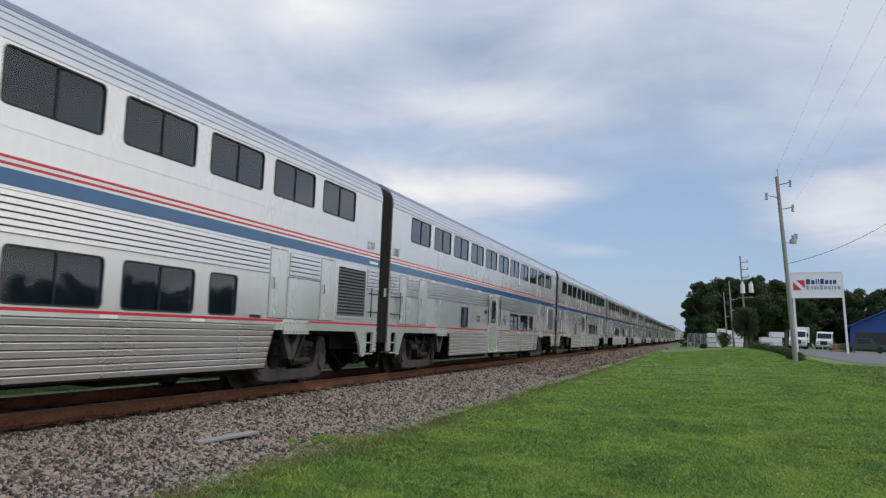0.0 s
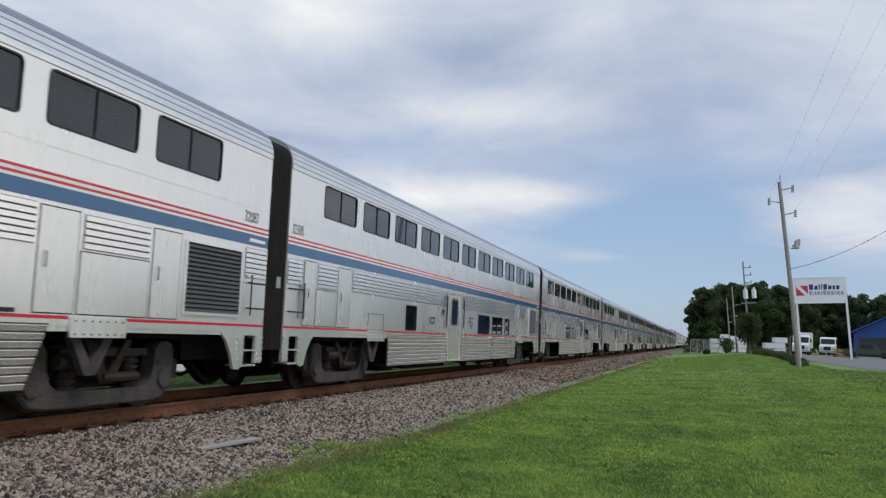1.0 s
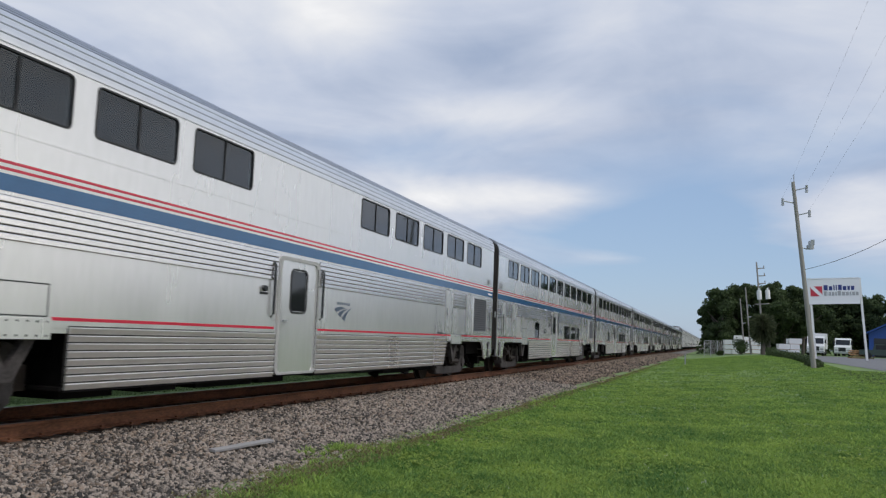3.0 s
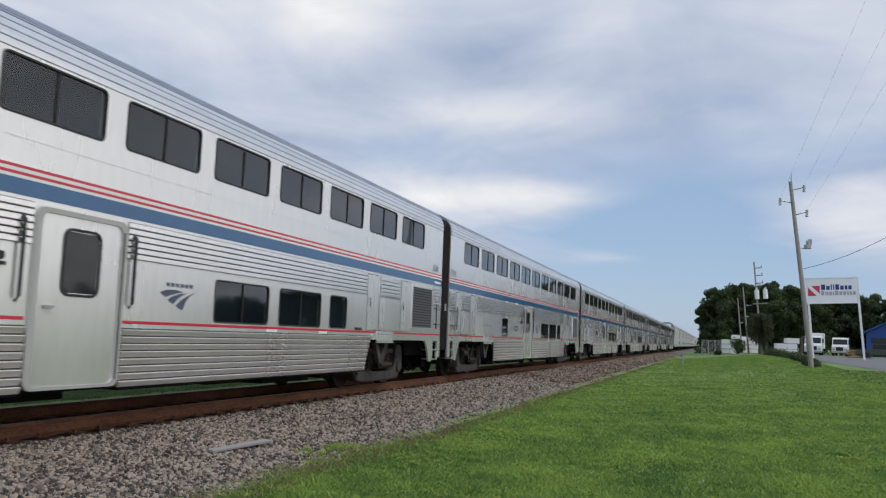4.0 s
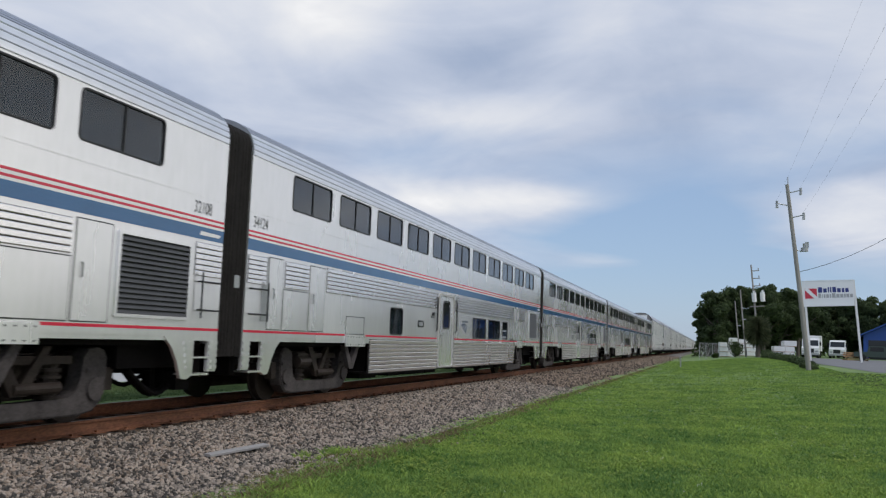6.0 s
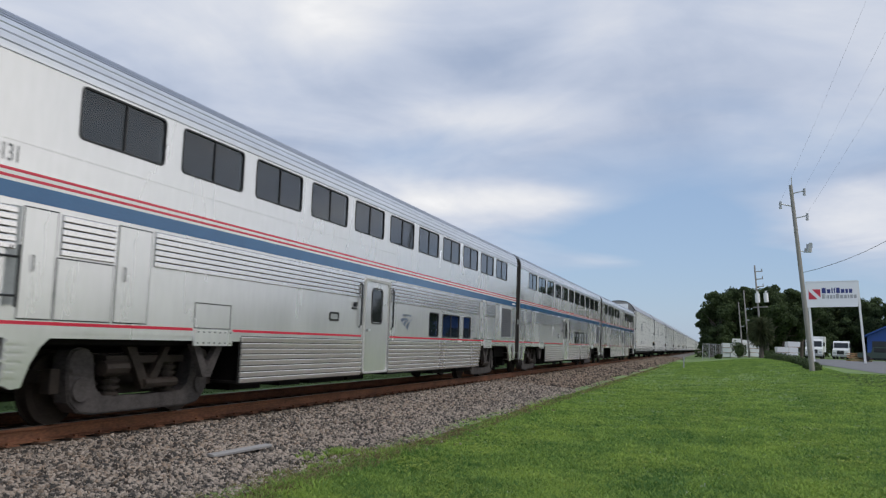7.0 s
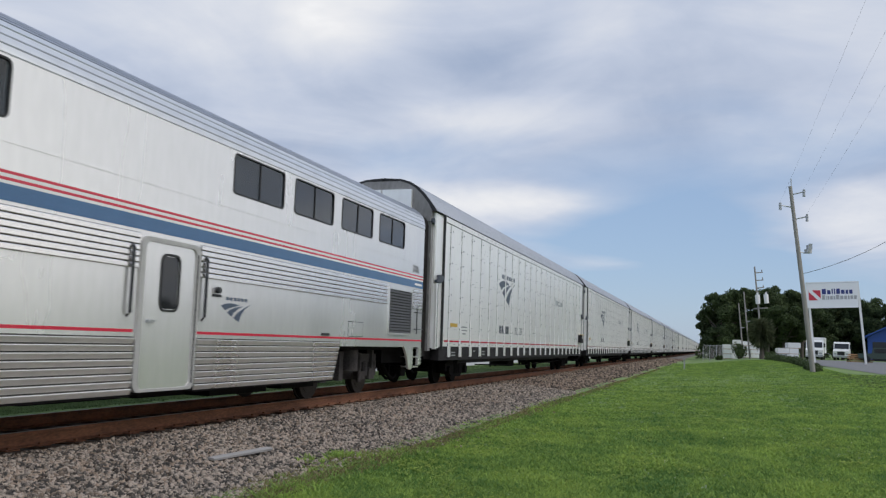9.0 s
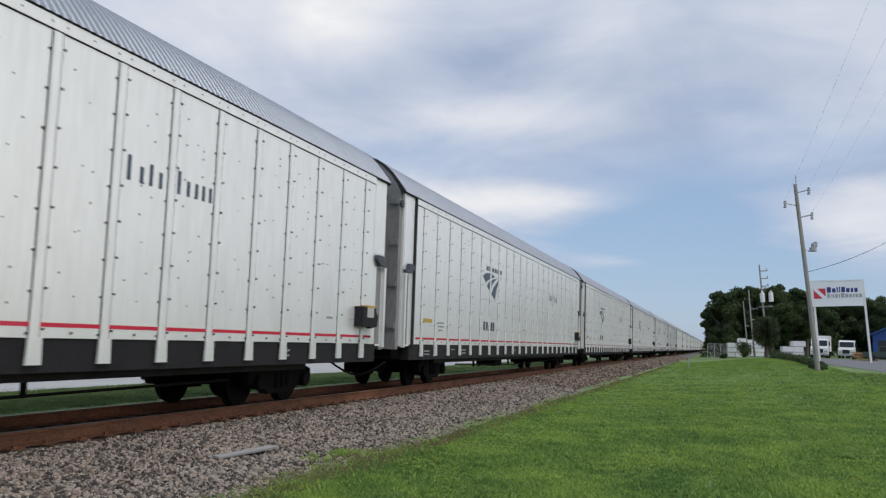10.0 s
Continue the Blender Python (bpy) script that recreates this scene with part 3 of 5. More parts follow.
def passenger_car(index, number="", low=SLEEPER_LOW, upper=range(11), door=(10.72, 12.12), front="plain", rear="plain", pale=(), plate=True, fan=13.05, shift=0.0,
                  label="silver two-level sleeping car with red and blue stripes"):
    car = new("passenger_car")
    tagged(car, label, "train car", "cars of the train")
    holes = []
    for i in upper:
        y = 1.82 + 2.045 * i + shift
        holes.append(window_parts(car, y, y + 1.66, 3.47, 4.13, True, i in pale))
    for y0, y1, dbl in low:
        holes.append(window_parts(car, y0, y1, 1.31, 1.97, dbl))
    body = Mesh()
    wall_with_holes(body, SIDE, 0.37, 25.54, 1.16, 4.18, holes, 0.12)
    body.box(-SIDE, -SIDE + 0.05, 0.37, 25.54, 0.43, 4.18)
    for y in (0.37, 25.50):
        body.box(-SIDE + 0.05, SIDE - 0.004, y, y + 0.04, 1.05, 4.18)
    body.box(-SIDE, SIDE - 0.01, 0.4, 25.5, 1.10, 1.16)
    body.box(-SIDE, SIDE - 0.3, 0.4, 25.5, 4.14, 4.18)
    part("body", body, STEEL, car, "dull stainless steel body shell")
    roof_parts(car, 0.37, 25.54)
    part("seam", shared(("seam",), lambda: Mesh().box(SIDE - 0.01, SIDE + 0.005, 0.38, 25.53, 3.225, 3.24)), STEEL, car)
    # stripes
    for nm, mat, z0, z1, o in (("red_stripe", RED, 2.893, 2.927, 0.003), ("white_stripe", WHITE, 2.853, 2.893, 0.002), ("red_stripe", RED, 2.819, 2.853, 0.003),
                               ("white_stripe", WHITE, 2.783, 2.819, 0.002), ("blue_stripe", BLUE, 2.60, 2.783, 0.003)):
        part(nm, shared((nm, z0), lambda: Mesh().box(SIDE - 0.01, SIDE + o, 0.375, 25.535, z0, z1)), mat, car)
    for a, b in ((0.375, 4.40 if front == "plain" else 5.46), (5.46, door[0] - 0.12), (door[1] + 0.12, 20.85 if rear == "plain" else 21.91), (21.91, 25.535)):
        part("red_stripe", shared(("low_stripe", round(a, 2), round(b, 2)), lambda: Mesh().box(SIDE - 0.01, SIDE + 0.003, a, b, 1.245, 1.285)), RED, car)
    # ribs
    for a, b in ((3.40 if front == "plain" else 5.80, door[0] - 0.1), (door[1] + 0.1, 20.2)):
        fluted(car, "fluted_panel", a, b, 2.08, 2.56, FLUTE)
    for a, b, cut in ((5.74, door[0] - 0.1, 0.0), (door[1] + 0.1, 20.55, 0.32)):
        fluted(car, "fluted_skirt", a, b, 0.44, 1.19, SKIRT, 0.094, cut, "ribbed stainless steel skirt")
        part("sill", shared(("sill", round(a, 2), round(b, 2)), lambda: Mesh().box(SIDE - 0.05, SIDE + 0.012, a, b - cut, 0.415, 0.44)), UNDER, car)
    # pale reflector plates under the lower stripe, after the double windows
    for y0, y1, dbl in low:
        if dbl:
            part("reflector", shared(("reflector",), lambda: Mesh().box(SIDE, SIDE + 0.007, 0, 0.36, 1.197, 1.243)), WHITE, car, at=pose(0, y1 - 0.03, 0))
    # door
    d0, d1 = door
    dm = Mesh()
    ring(dm, rounded(d0 - 0.08, d1 + 0.08, 0.46, 2.53, 0.12), rounded(d0 + 0.02, d1 - 0.02, 0.50, 2.47, 0.10), SIDE - 0.04, SIDE + 0.028)
    dm.crisp = 8
    dr = part("door", dm, DOOR_STEEL, car, "closed steel side door")
    leaf = Mesh()
    wall_with_holes(leaf, SIDE + 0.006, d0 + 0.02, d1 - 0.02, 0.50, 2.47, [(d0 + 0.42, d1 - 0.42, 1.58, 2.30)], 0.003)
    part("leaf", leaf, STEEL, dr)
    wm = Mesh()
    ring(wm, rounded(d0 + 0.378, d1 - 0.378, 1.538, 2.342, 0.125), rounded(d0 + 0.41, d1 - 0.41, 1.57, 2.31, 0.10), SIDE + 0.004, SIDE + 0.02)
    part("window_frame", wm, RUBBER, dr)
    part("pane", Mesh().box(SIDE + 0.001, SIDE + 0.003, d0 + 0.4, d1 - 0.4, 1.56, 2.32), DARK_GLASS, dr)
    part("handle", Mesh().box(SIDE + 0.004, SIDE + 0.05, d0 + 0.14, d0 + 0.26, 1.38, 1.42), GALV, dr)
    part("seal", Mesh().box(SIDE, SIDE + 0.030, d1 + 0.0, d1 + 0.03, 0.55, 2.40), RUBBER, dr)
    for y in (d0 - 0.26, d1 + 0.22):
        part("handrail", Mesh().tube([(SIDE, y, 1.45), (SIDE + 0.05, y, 1.5), (SIDE + 0.05, y, 2.35), (SIDE, y, 2.4)], 0.022), VENT, car)
    ml = d0 - 0.55 if front == "plain" else d1 + 0.58
    part("marker_lamp", Mesh().cyl((ml, 1.92), 0.05, SIDE, SIDE + 0.06, "x", 10).box(SIDE, SIDE + 0.02, ml - 0.11, ml + 0.11, 1.82, 1.86), VENT, car)
    if plate:
        m = Mesh()
        ring(m, rounded(d0 - 1.75, d0 - 1.30, 1.54, 1.72, 0.05), rounded(d0 - 1.70, d0 - 1.35, 1.58, 1.68, 0.03), SIDE, SIDE + 0.01)
        port = part("port", m, RUBBER, car, "dark rimmed round-cornered port")
        part("cover", Mesh().box(SIDE, SIDE + 0.004, d0 - 1.71, d0 - 1.34, 1.57, 1.69), GALV, port)
    # front end equipment
    zt = 2.55
    if front == "plain":
        fluted(car, "fluted_panel", 0.40, 1.0, 2.05, 2.52, FLUTE)
        part("bright_strip", shared(("strip",), lambda: Mesh().box(SIDE, SIDE + 0.012, 0.90, 1.07, 1.45, 2.53)), GALV, car)
        hatch(car, 1.10, 1.62, 1.30, zt, 0.32)
        fluted(car, "fluted_panel", 1.68, 2.60, 2.05, 2.53, FLUTE)
        hatch(car, 1.64, 2.62, 1.30, 2.03)
        hatch(car, 2.66, 3.34, 1.30, zt, 0.22)
    else:
        fluted(car, "fluted_panel", 0.40, 0.88, 2.05, 2.52, FLUTE)
        for k in range(6):
            part("rung_plate", shared(("rung",), lambda: Mesh().box(SIDE, SIDE + 0.02, 0.90, 1.13, 0, 0.14).box(SIDE, SIDE + 0.024, 0.93, 1.10, 0.03, 0.11)), TRUCK if k % 2 else GALV, car, at=pose(0, 0, 1.36 + k * 0.2))
        hatch(car, 1.20, 1.64, 1.30, zt, 0.4)
        hatch(car, 1.68, 2.68, 1.30, zt, 0.85)
        hatch(car, 2.72, 3.60, 1.30, zt, 0.15)
        fluted(car, "fluted_panel", 3.66, 4.22, 2.15, 2.53, FLUTE)
        hatch(car, 4.28, 5.02, 1.30, zt, 0.85)
        hatch(car, 5.04, 5.72, 1.30, zt, 0.2)
        for a in (1.9, 2.95, 4.45):
            for zz in (1.38, 2.36):
                part("grille", shared(("grille",), lambda: Mesh().box(SIDE + 0.006, SIDE + 0.010, 0, 0.45, 0, 0.06)), TRUCK, car, at=pose(0, a, zz))
    # rear end equipment
    if rear == "plain":
        hatch(car, 20.26, 20.92, 1.30, zt, 0.2)
        fluted(car, "fluted_panel", 21.0, 22.28, 2.10, 2.53, FLUTE)
        hatch(car, 20.96, 22.32, 1.30, 2.08)
        hatch(car, 22.36, 23.02, 1.30, zt, 0.2)
    else:
        fluted(car, "fluted_panel", 20.2, 23.0, 2.08, 2.56, FLUTE)
        hatch(car, 20.9, 21.7, 1.30, 1.62)
    fluted(car, "fluted_panel", 24.82, 25.51, 2.05, 2.55, FLUTE)

    def vent_frame():
        m = Mesh()
        ring(m, rounded(23.11, 24.71, 1.385, 2.50, 0.02), rounded(23.16, 24.66, 1.43, 2.45, 0.015), SIDE - 0.01, SIDE + 0.03)
        return m.box(SIDE, SIDE + 0.001, 23.1, 24.7, 1.4, 2.5)
    vent = part("vent", shared(("vent",), vent_frame), STEEL, car, "louvred air intake")
    part("backing", shared(("vent_back",), lambda: Mesh().box(SIDE, SIDE + 0.004, 23.15, 24.67, 1.42, 2.46)), RUBBER, vent)
    for k in range(15):
        part("slat", shared(("slat",), lambda: Mesh().prism([(SIDE + 0.005, 0.045), (SIDE + 0.028, 0.0), (SIDE + 0.032, 0.006), (SIDE + 0.009, 0.052)], 23.16, 24.66)),
             SLAT, vent, at=pose(0, 0, 1.43 + k * 0.0675))
    for y in ((4.93,) if front == "plain" else ()) + ((21.38,) if rear == "plain" else ()):
        bolted_plate(car, y)
    if front == "plain":
        part("access_panel", shared(("access",), lambda: ring(Mesh(), rounded(4.42, 5.40, 1.28, 1.66, 0.01), rounded(4.435, 5.385, 1.295, 1.645, 0.01), SIDE, SIDE + 0.004)), VENT, car)
    part("access_panel", shared(("access2",), lambda: Mesh().box(SIDE, SIDE + 0.02, 19.66, 20.0, 1.30, 1.35)), VENT, car)
    grab_iron(car, 0.50, 1.0, 1.55)
    grab_iron(car, 24.95, 25.45, 1.55)
    for at in (pose(0, 0, 0), Matrix.Translation((0, CAR_PITCH, 0)) @ Matrix.Diagonal((1, -1, 1, 1))):
        part("end_skirt", shared(("end_skirt", at[1][1]), lambda: mirrored(end_skirt_mesh(), at)), STEEL, car)
        part("diaphragm", shared(("diaphragm", at[1][1]), lambda: mirrored(diaphragm_mesh(), at)), BELLOWS, car, "dark rubber bellows between cars")
    part("placard", shared(("placard",), lambda: Mesh().box(1.52, 1.535, 0.05, 0.20, 1.95, 2.15)), GALV, car)
    part("underframe", shared(("underframe",), underframe_mesh), UNDER, car)
    for k, (drop, x) in enumerate(HOSES):
        part("hose", shared(("hose", k), lambda: hose_mesh(k, drop, x)), UNDER, car)
    part("hose_hanger", shared(("hanger",), lambda: Mesh().box(0.98, 1.0, 24.72, 24.75, 0.33, 1.0).box(0.98, 1.0, 24.79, 24.82, 0.33, 1.0)), UNDER, car)
    part("battery_box", shared(("battery",), lambda: Mesh().box(0.6, 1.2, 25.05, 25.4, 0.36, 0.62)), UNDER, car)
    truck(car, 3.885, front != "plain")
    truck(car, 22.025, front != "plain")
    if number:
        letters(number, 0.27, NUMBER, car, SIDE + 0.003, 0.50, 2.99)
        letters(number, 0.26, NUMBER, car, SIDE + 0.003, 24.72, 2.98)
    else:
        m = Mesh()
        for k in range(5):
            m.box(SIDE, SIDE + 0.002, 0.52 + k * 0.12, 0.60 + k * 0.12, 3.0, 3.17)
        part("number", m, INK, car)
    part("name_bar", shared(("name_bar",), lambda: Mesh().prism([(24.9, 2.66), (25.42, 2.66), (25.45, 2.71), (24.93, 2.72)], SIDE + 0.003, SIDE + 0.005, "x")), WHITE, car)
    if fan:
        emblem(car, fan + 0.35, 1.62, 0.87)
    CARS.append((car, FIRST + CAR_PITCH * (index - 1)))
    return car


def bolted_plate(car, y):
    """A bolted plate over the truck's middle, with a forked strut behind it."""
    def nuts():
        m = Mesh()
        for a in range(7):
            for z in (1.07, 1.23):
                m.cyl((-0.43 + a * 0.145, z), 0.013, SIDE + 0.03, SIDE + 0.038, "x", 6)
        return m
    at = pose(0, y, 0)
    plate = part("bolted_plate", shared(("plate",), lambda: Mesh().box(SIDE, SIDE + 0.03, -0.51, 0.51, 1.03, 1.27)), STEEL, car, at=at)
    tagged(part("nuts", shared(("nuts",), nuts), VENT, plate), kind="stuff")
    part("strut", shared(("strut",), lambda: Mesh().prism([(-0.40, 1.05), (-0.24, 1.05), (0.0, 0.70), (0.24, 1.05), (0.40, 1.05), (0.10, 0.56), (-0.10, 0.56)], SIDE - 0.16, SIDE - 0.06, "x")), TRUCK, car, at=at)


def mirrored(m, at):
    if at[1][1] < 0:
        m.v = [tuple(at @ Vector(p)) for p in m.v]
    return m


CARS = []
NO_FRONT = [(14.30, 15.96, True), (16.32, 17.98, True), (18.38, 19.20, False)]
passenger_car(0, "32107")
passenger_car(1, "32087")
passenger_car(2, "32505")
passenger_car(3, "33101", [(8.02, 9.70, True), (10.08, 11.76, True), (16.18, 17.90, True)], door=(14.02, 15.22), front="plant", rear="ribbed", pale=(5, 6), plate=False, fan=12.3,
              label="silver two-level lounge car with two pale window blinds")
passenger_car(4, "38047", [], upper=(0, 1, 2, 3, 6, 7, 8, 9, 10), label="silver two-level dining car with windows upstairs alone", plate=False)
passenger_car(5, "32504")
passenger_car(6, "32116")
passenger_car(7, "32108")
passenger_car(8, "34124", label="silver two-level coach with red and blue stripes")
passenger_car(9, "34131", [(15.14, 15.96, False), (16.32, 17.98, True), (18.40, 19.22, False)], label="silver two-level coach with red and blue stripes")
passenger_car(10, "34118", NO_FRONT, shift=0.1, label="silver two-level coach with red and blue stripes")
passenger_car(11, "37006", [], upper=(0, 1, 2, 3, 4, 7, 8, 9, 10), door=(14.2, 15.4), front="plant", rear="ribbed", plate=False, fan=16.2, shift=0.13,
              label="silver two-level lounge car with a long plain upper wall")

# ---- vehicle carriers behind the passenger cars ----
RACK_PITCH = 28.7
RACK_START = FIRST + CAR_PITCH * 11


RACK_CURVE = [(1.575, 4.815), (1.515, 4.90), (1.38, 5.08), (1.20, 5.30), (1.00, 5.49), (0.78, 5.62), (0.5, 5.70), (0.0, 5.73)]


def rack_roof_mesh():
    """The high roof, with corrugations that run across it."""
    curve = RACK_CURVE + [(-x, z) for x, z in reversed(RACK_CURVE[:-1])]
    m = Mesh()
    y, ys = 0.50, []
    while y < 28.1:
        ys += [(y, 0), (y + 0.05, 0), (y + 0.07, 1), (y + 0.12, 1)]
        y += 0.14
    ys.append((28.2, 0))
    n = len(curve)
    v = []
    for y, up in ys:
        for x, z in curve:
            k = 1 + (0.012 if up else 0.0)
            v.append((x * k, y, 4.815 + (z - 4.815) * k))
    m.add(v, [(i * n + j, i * n + j + 1, (i + 1) * n + j + 1, (i + 1) * n + j) for i in range(len(ys) - 1) for j in range(n - 1)])
    return m


def rack_end_mesh():
    """The end door section, curved towards the top."""
    half = [(1.46, 1.0), (1.46, 4.82), (1.35, 5.02), (1.17, 5.25), (0.97, 5.44), (0.76, 5.57), (0.5, 5.65)]
    m = Mesh().prism(half + [(-x, z) for x, z in reversed(half)], 0.42, 0.60)
    for z in (1.5, 2.5, 3.5, 4.5):
        m.box(1.25, 1.44, 0.37, 0.42, z, z + 0.14)
    return m


def rack_rim_mesh():
    """A black rubber rim round the arch where the end door closes."""
    half = [(x + 0.012, z + 0.012) for x, z in RACK_CURVE]
    inner = [(x * 0.94, z - 0.06) for x, z in half]
    m = Mesh()
    for (a, b), (c, d) in ((half[i:i + 2], inner[i:i + 2]) for i in range(len(half) - 1)):
        for s in (1, -1):
            m.prism([(s * a[0], a[1]), (s * b[0], b[1]), (s * d[0], d[1]), (s * c[0], c[1])], 0.43, 0.50)
    return m


def freight_truck_mesh():
    m = Mesh()
    for s in (-1, 1):
        m.prism([(-1.15, 0.38), (-1.15, 0.62), (-0.75, 0.72), (0.75, 0.72), (1.15, 0.62), (1.15, 0.38), (0.75, 0.38), (0.45, 0.20), (-0.45, 0.20), (-0.75, 0.38)], s * 0.92, s * 1.10, "x")
        for y in (-0.84, 0.84):
            m.cyl((y, 0.42), 0.13, s * 0.9, s * 1.18, "x", 12)
        for y in (-0.2, 0.0, 0.2):
            m.cyl((s * 1.08, y), 0.08, 0.30, 0.60, "z", 10)
    m.box(-1.0, 1.0, -0.22, 0.22, 0.45, 0.80)
    return m


def vehicle_carrier(index, detail=True):
    car = tagged(new("vehicle_carrier"), "tall galvanised enclosed vehicle carrier wagon with red line", "freight car", "vehicle carriers")
    for s in (1, -1):
        part("side_wall", shared(("rack_side", s), lambda: Mesh().box(min(s * 1.45, s * 1.55), max(s * 1.45, s * 1.55), 1.38, 27.36, 1.13, 4.66)), RACK, car, "galvanised side panels")
    part("deck", shared(("rack_deck",), lambda: Mesh().box(-1.44, 1.44, 1.5, 27.4, 1.125, 1.16)), SILL, car)
    part("roof", shared(("rack_roof",), rack_roof_mesh), RACK_ROOF, car, "corrugated grey metal roof")
    part("roof_rail", shared(("roof_rail",), lambda: Mesh().box(1.45, 1.568, 1.38, 27.36, 4.645, 4.80).box(-1.568, -1.45, 1.38, 27.36, 4.645, 4.80)), RACK, car, "pale riveted eaves band")
    part("eaves_joint", shared(("eaves_joint",), lambda: Mesh().box(1.54, 1.558, 1.38, 27.36, 4.628, 4.645)), SILL, car)
    # dark strip painted in for the shade under the roof's edge
    part("drip_gap", shared(("drip_gap",), lambda: Mesh().box(1.50, 1.572, 0.52, 28.18, 4.79, 4.818)), SILL, car)
    for k in range(23):
        y = 2.02 + k * 1.13

        def post():
            m = Mesh().box(1.55, 1.562, -0.072, 0.072, 1.12, 4.625).box(1.562, 1.572, -0.050, 0.050, 0.86, 4.625)
            return m.prism([(-0.10, 1.13), (-0.115, 0.83), (0.115, 0.83), (0.10, 1.13)], 1.555, 1.585, "x")
        p = part("post", shared(("rack_post",), post), RACK, car, at=pose(0, y, 0))
        if detail:
            part("joint", shared(("joint",), lambda: Mesh().box(1.55, 1.552, -0.092, 0.092, 1.13, 4.625)), SILL, p)

            def bolts():
                m = Mesh()
                for i in range(8):
                    for s in (-1, 1):
                        m.cyl((s * 0.115, 1.18 + i * 0.46 + (0.05 if s > 0 else 0)), 0.016, 1.55, 1.575, "x", 6)
                return m
            tagged(part("bolts", shared(("bolts",), bolts), INK, p), kind="stuff")
    if detail:
        def rivets():
            m = Mesh()
            rnd = random.Random(8)
            for k in range(22):
                for j in range(4):
                    m.cyl((2.02 + k * 1.13 + 0.565 + rnd.uniform(-0.03, 0.03), 1.62 + j * 0.78), 0.010, 1.55, 1.557, "x", 6)
                m.cyl((2.02 + k * 1.13 + 0.565, 1.19), 0.017, 1.55, 1.565, "x", 6)
                for dy in (0.12, 0.565, 1.01):
                    m.cyl((2.02 + k * 1.13 + dy, 4.72), 0.012, 1.568, 1.576, "x", 6)
            for k in range(170):
                m.cyl((2.02 + rnd.randrange(22) * 1.13 + rnd.choice((0.30, 0.50, 0.72)), 1.5 + rnd.randrange(8) * 0.38 + rnd.choice((0, 0, 0.12))), 0.013, 1.55, 1.558, "x", 6)
            return m
        tagged(part("rivets", shared(("rivets",), rivets), INK, car), kind="stuff")
    part("side_sill", shared(("rack_sill",), lambda: Mesh().box(-1.5, 1.53, 1.2, 27.7, 0.74, 1.12).box(-1.2, 1.25, 4.0, 25.0, 0.62, 0.76)), SILL, car, "black side sill")
    part("red_stripe", shared(("rack_stripe",), lambda: Mesh().box(1.54, 1.553, 1.6, 27.4, 1.255, 1.305)), RED, car)
    for flip in (False, True):
        at = Matrix.Translation((0, RACK_PITCH, 0)) @ Matrix.Diagonal((1, -1, 1, 1)) if flip else Matrix.Identity(4)
        key = -1 if flip else 1
        part("end_door", shared(("rack_end", key), lambda: mirrored(rack_end_mesh(), at)), RACK_END, car, "grey curved end door")
        part("end_leaf", shared(("end_leaf", key), lambda: mirrored(Mesh().box(-0.88, -0.02, 0.34, 0.42, 1.1, 5.40).box(0.02, 0.88, 0.34, 0.42, 1.1, 5.40), at)), RACK, car, "pale folding end doors")
        part("corner_panel", shared(("corner", key), lambda: mirrored(Mesh().box(1.42, 1.52, 0.60, 1.33, 1.08, 4.80), at)), RACK, car)
        part("corner_plate", shared(("corner_plate", key), lambda: mirrored(Mesh().box(1.52, 1.535, 0.66, 1.26, 3.12, 4.72), at)), RACK, car)
        part("guide_bar", shared(("guide", key), lambda: mirrored(Mesh().box(1.52, 1.60, 0.62, 0.73, 1.05, 2.84), at)), RACK, car)
        part("guide_slot", shared(("slot", key), lambda: mirrored(Mesh().box(1.52, 1.526, 0.76, 1.02, 1.12, 2.84), at)), RACK_END, car)
        part("far_corner", shared(("far_corner", key), lambda: mirrored(Mesh().box(-1.5, -1.4, 0.60, 1.36, 1.08, 4.80), at)), RACK, car)
        part("rim", shared(("rim", key), lambda: mirrored(rack_rim_mesh(), at)), RUBBER, car)
        if not flip:
            part("seal", shared(("rack_seal",), lambda: Mesh().box(1.46, 1.585, 1.32, 1.375, 1.05, 4.80)), RUBBER, car, "black rubber edge seal")
        part("latch", shared(("latch", key), lambda: mirrored(Mesh().prism([(0.62, 2.86), (1.0, 2.86), (1.2, 2.98), (1.2, 3.08), (0.85, 3.08), (0.80, 2.94), (0.62, 2.93)], 1.535, 1.62, "x"), at)), INK, car)
        part("knob", shared(("knob", key), lambda: mirrored(Mesh().cyl((0.50, 4.52), 0.09, 1.38, 1.52, "x", 10), at)), INK, car)
        part("coupler", shared(("coupler", key), lambda: mirrored(Mesh().box(-0.12, 0.12, -0.02, 1.4, 0.70, 0.9).box(-1.3, 1.3, 0.6, 1.3, 0.78, 1.06).tube(
            [(0.6 + 0.1 * i, 1.3 - 0.16 * i, 0.72 - 0.3 * math.sin(i / 8 * 3.1)) for i in range(9)], 0.025), at)), UNDER, car)
        tr = part("truck", shared(("freight_truck",), freight_truck_mesh), UNDER, car, "black freight truck frame", at=pose(0, 24.35 if flip else 4.35, 0))
        for dy in (-0.84, 0.84):
            part("wheelset", shared(("freight_wheels",), wheelset_mesh), UNDER, tr, at=pose(0, dy, 0.42) @ Matrix.Scale(0.92, 4))
    rig = Mesh()
    rig.tube([(1.2, 6.2, 0.55), (1.2, 14.0, 0.42), (1.2, 22.4, 0.5)], 0.022)
    for y in (8.2, 8.9, 13.0, 17.4, 18.1):
        rig.box(1.17, 1.23, y, y + 0.05, 0.44, 0.75)
    rig.box(0.4, 1.1, 11.4, 12.4, 0.40, 0.74)
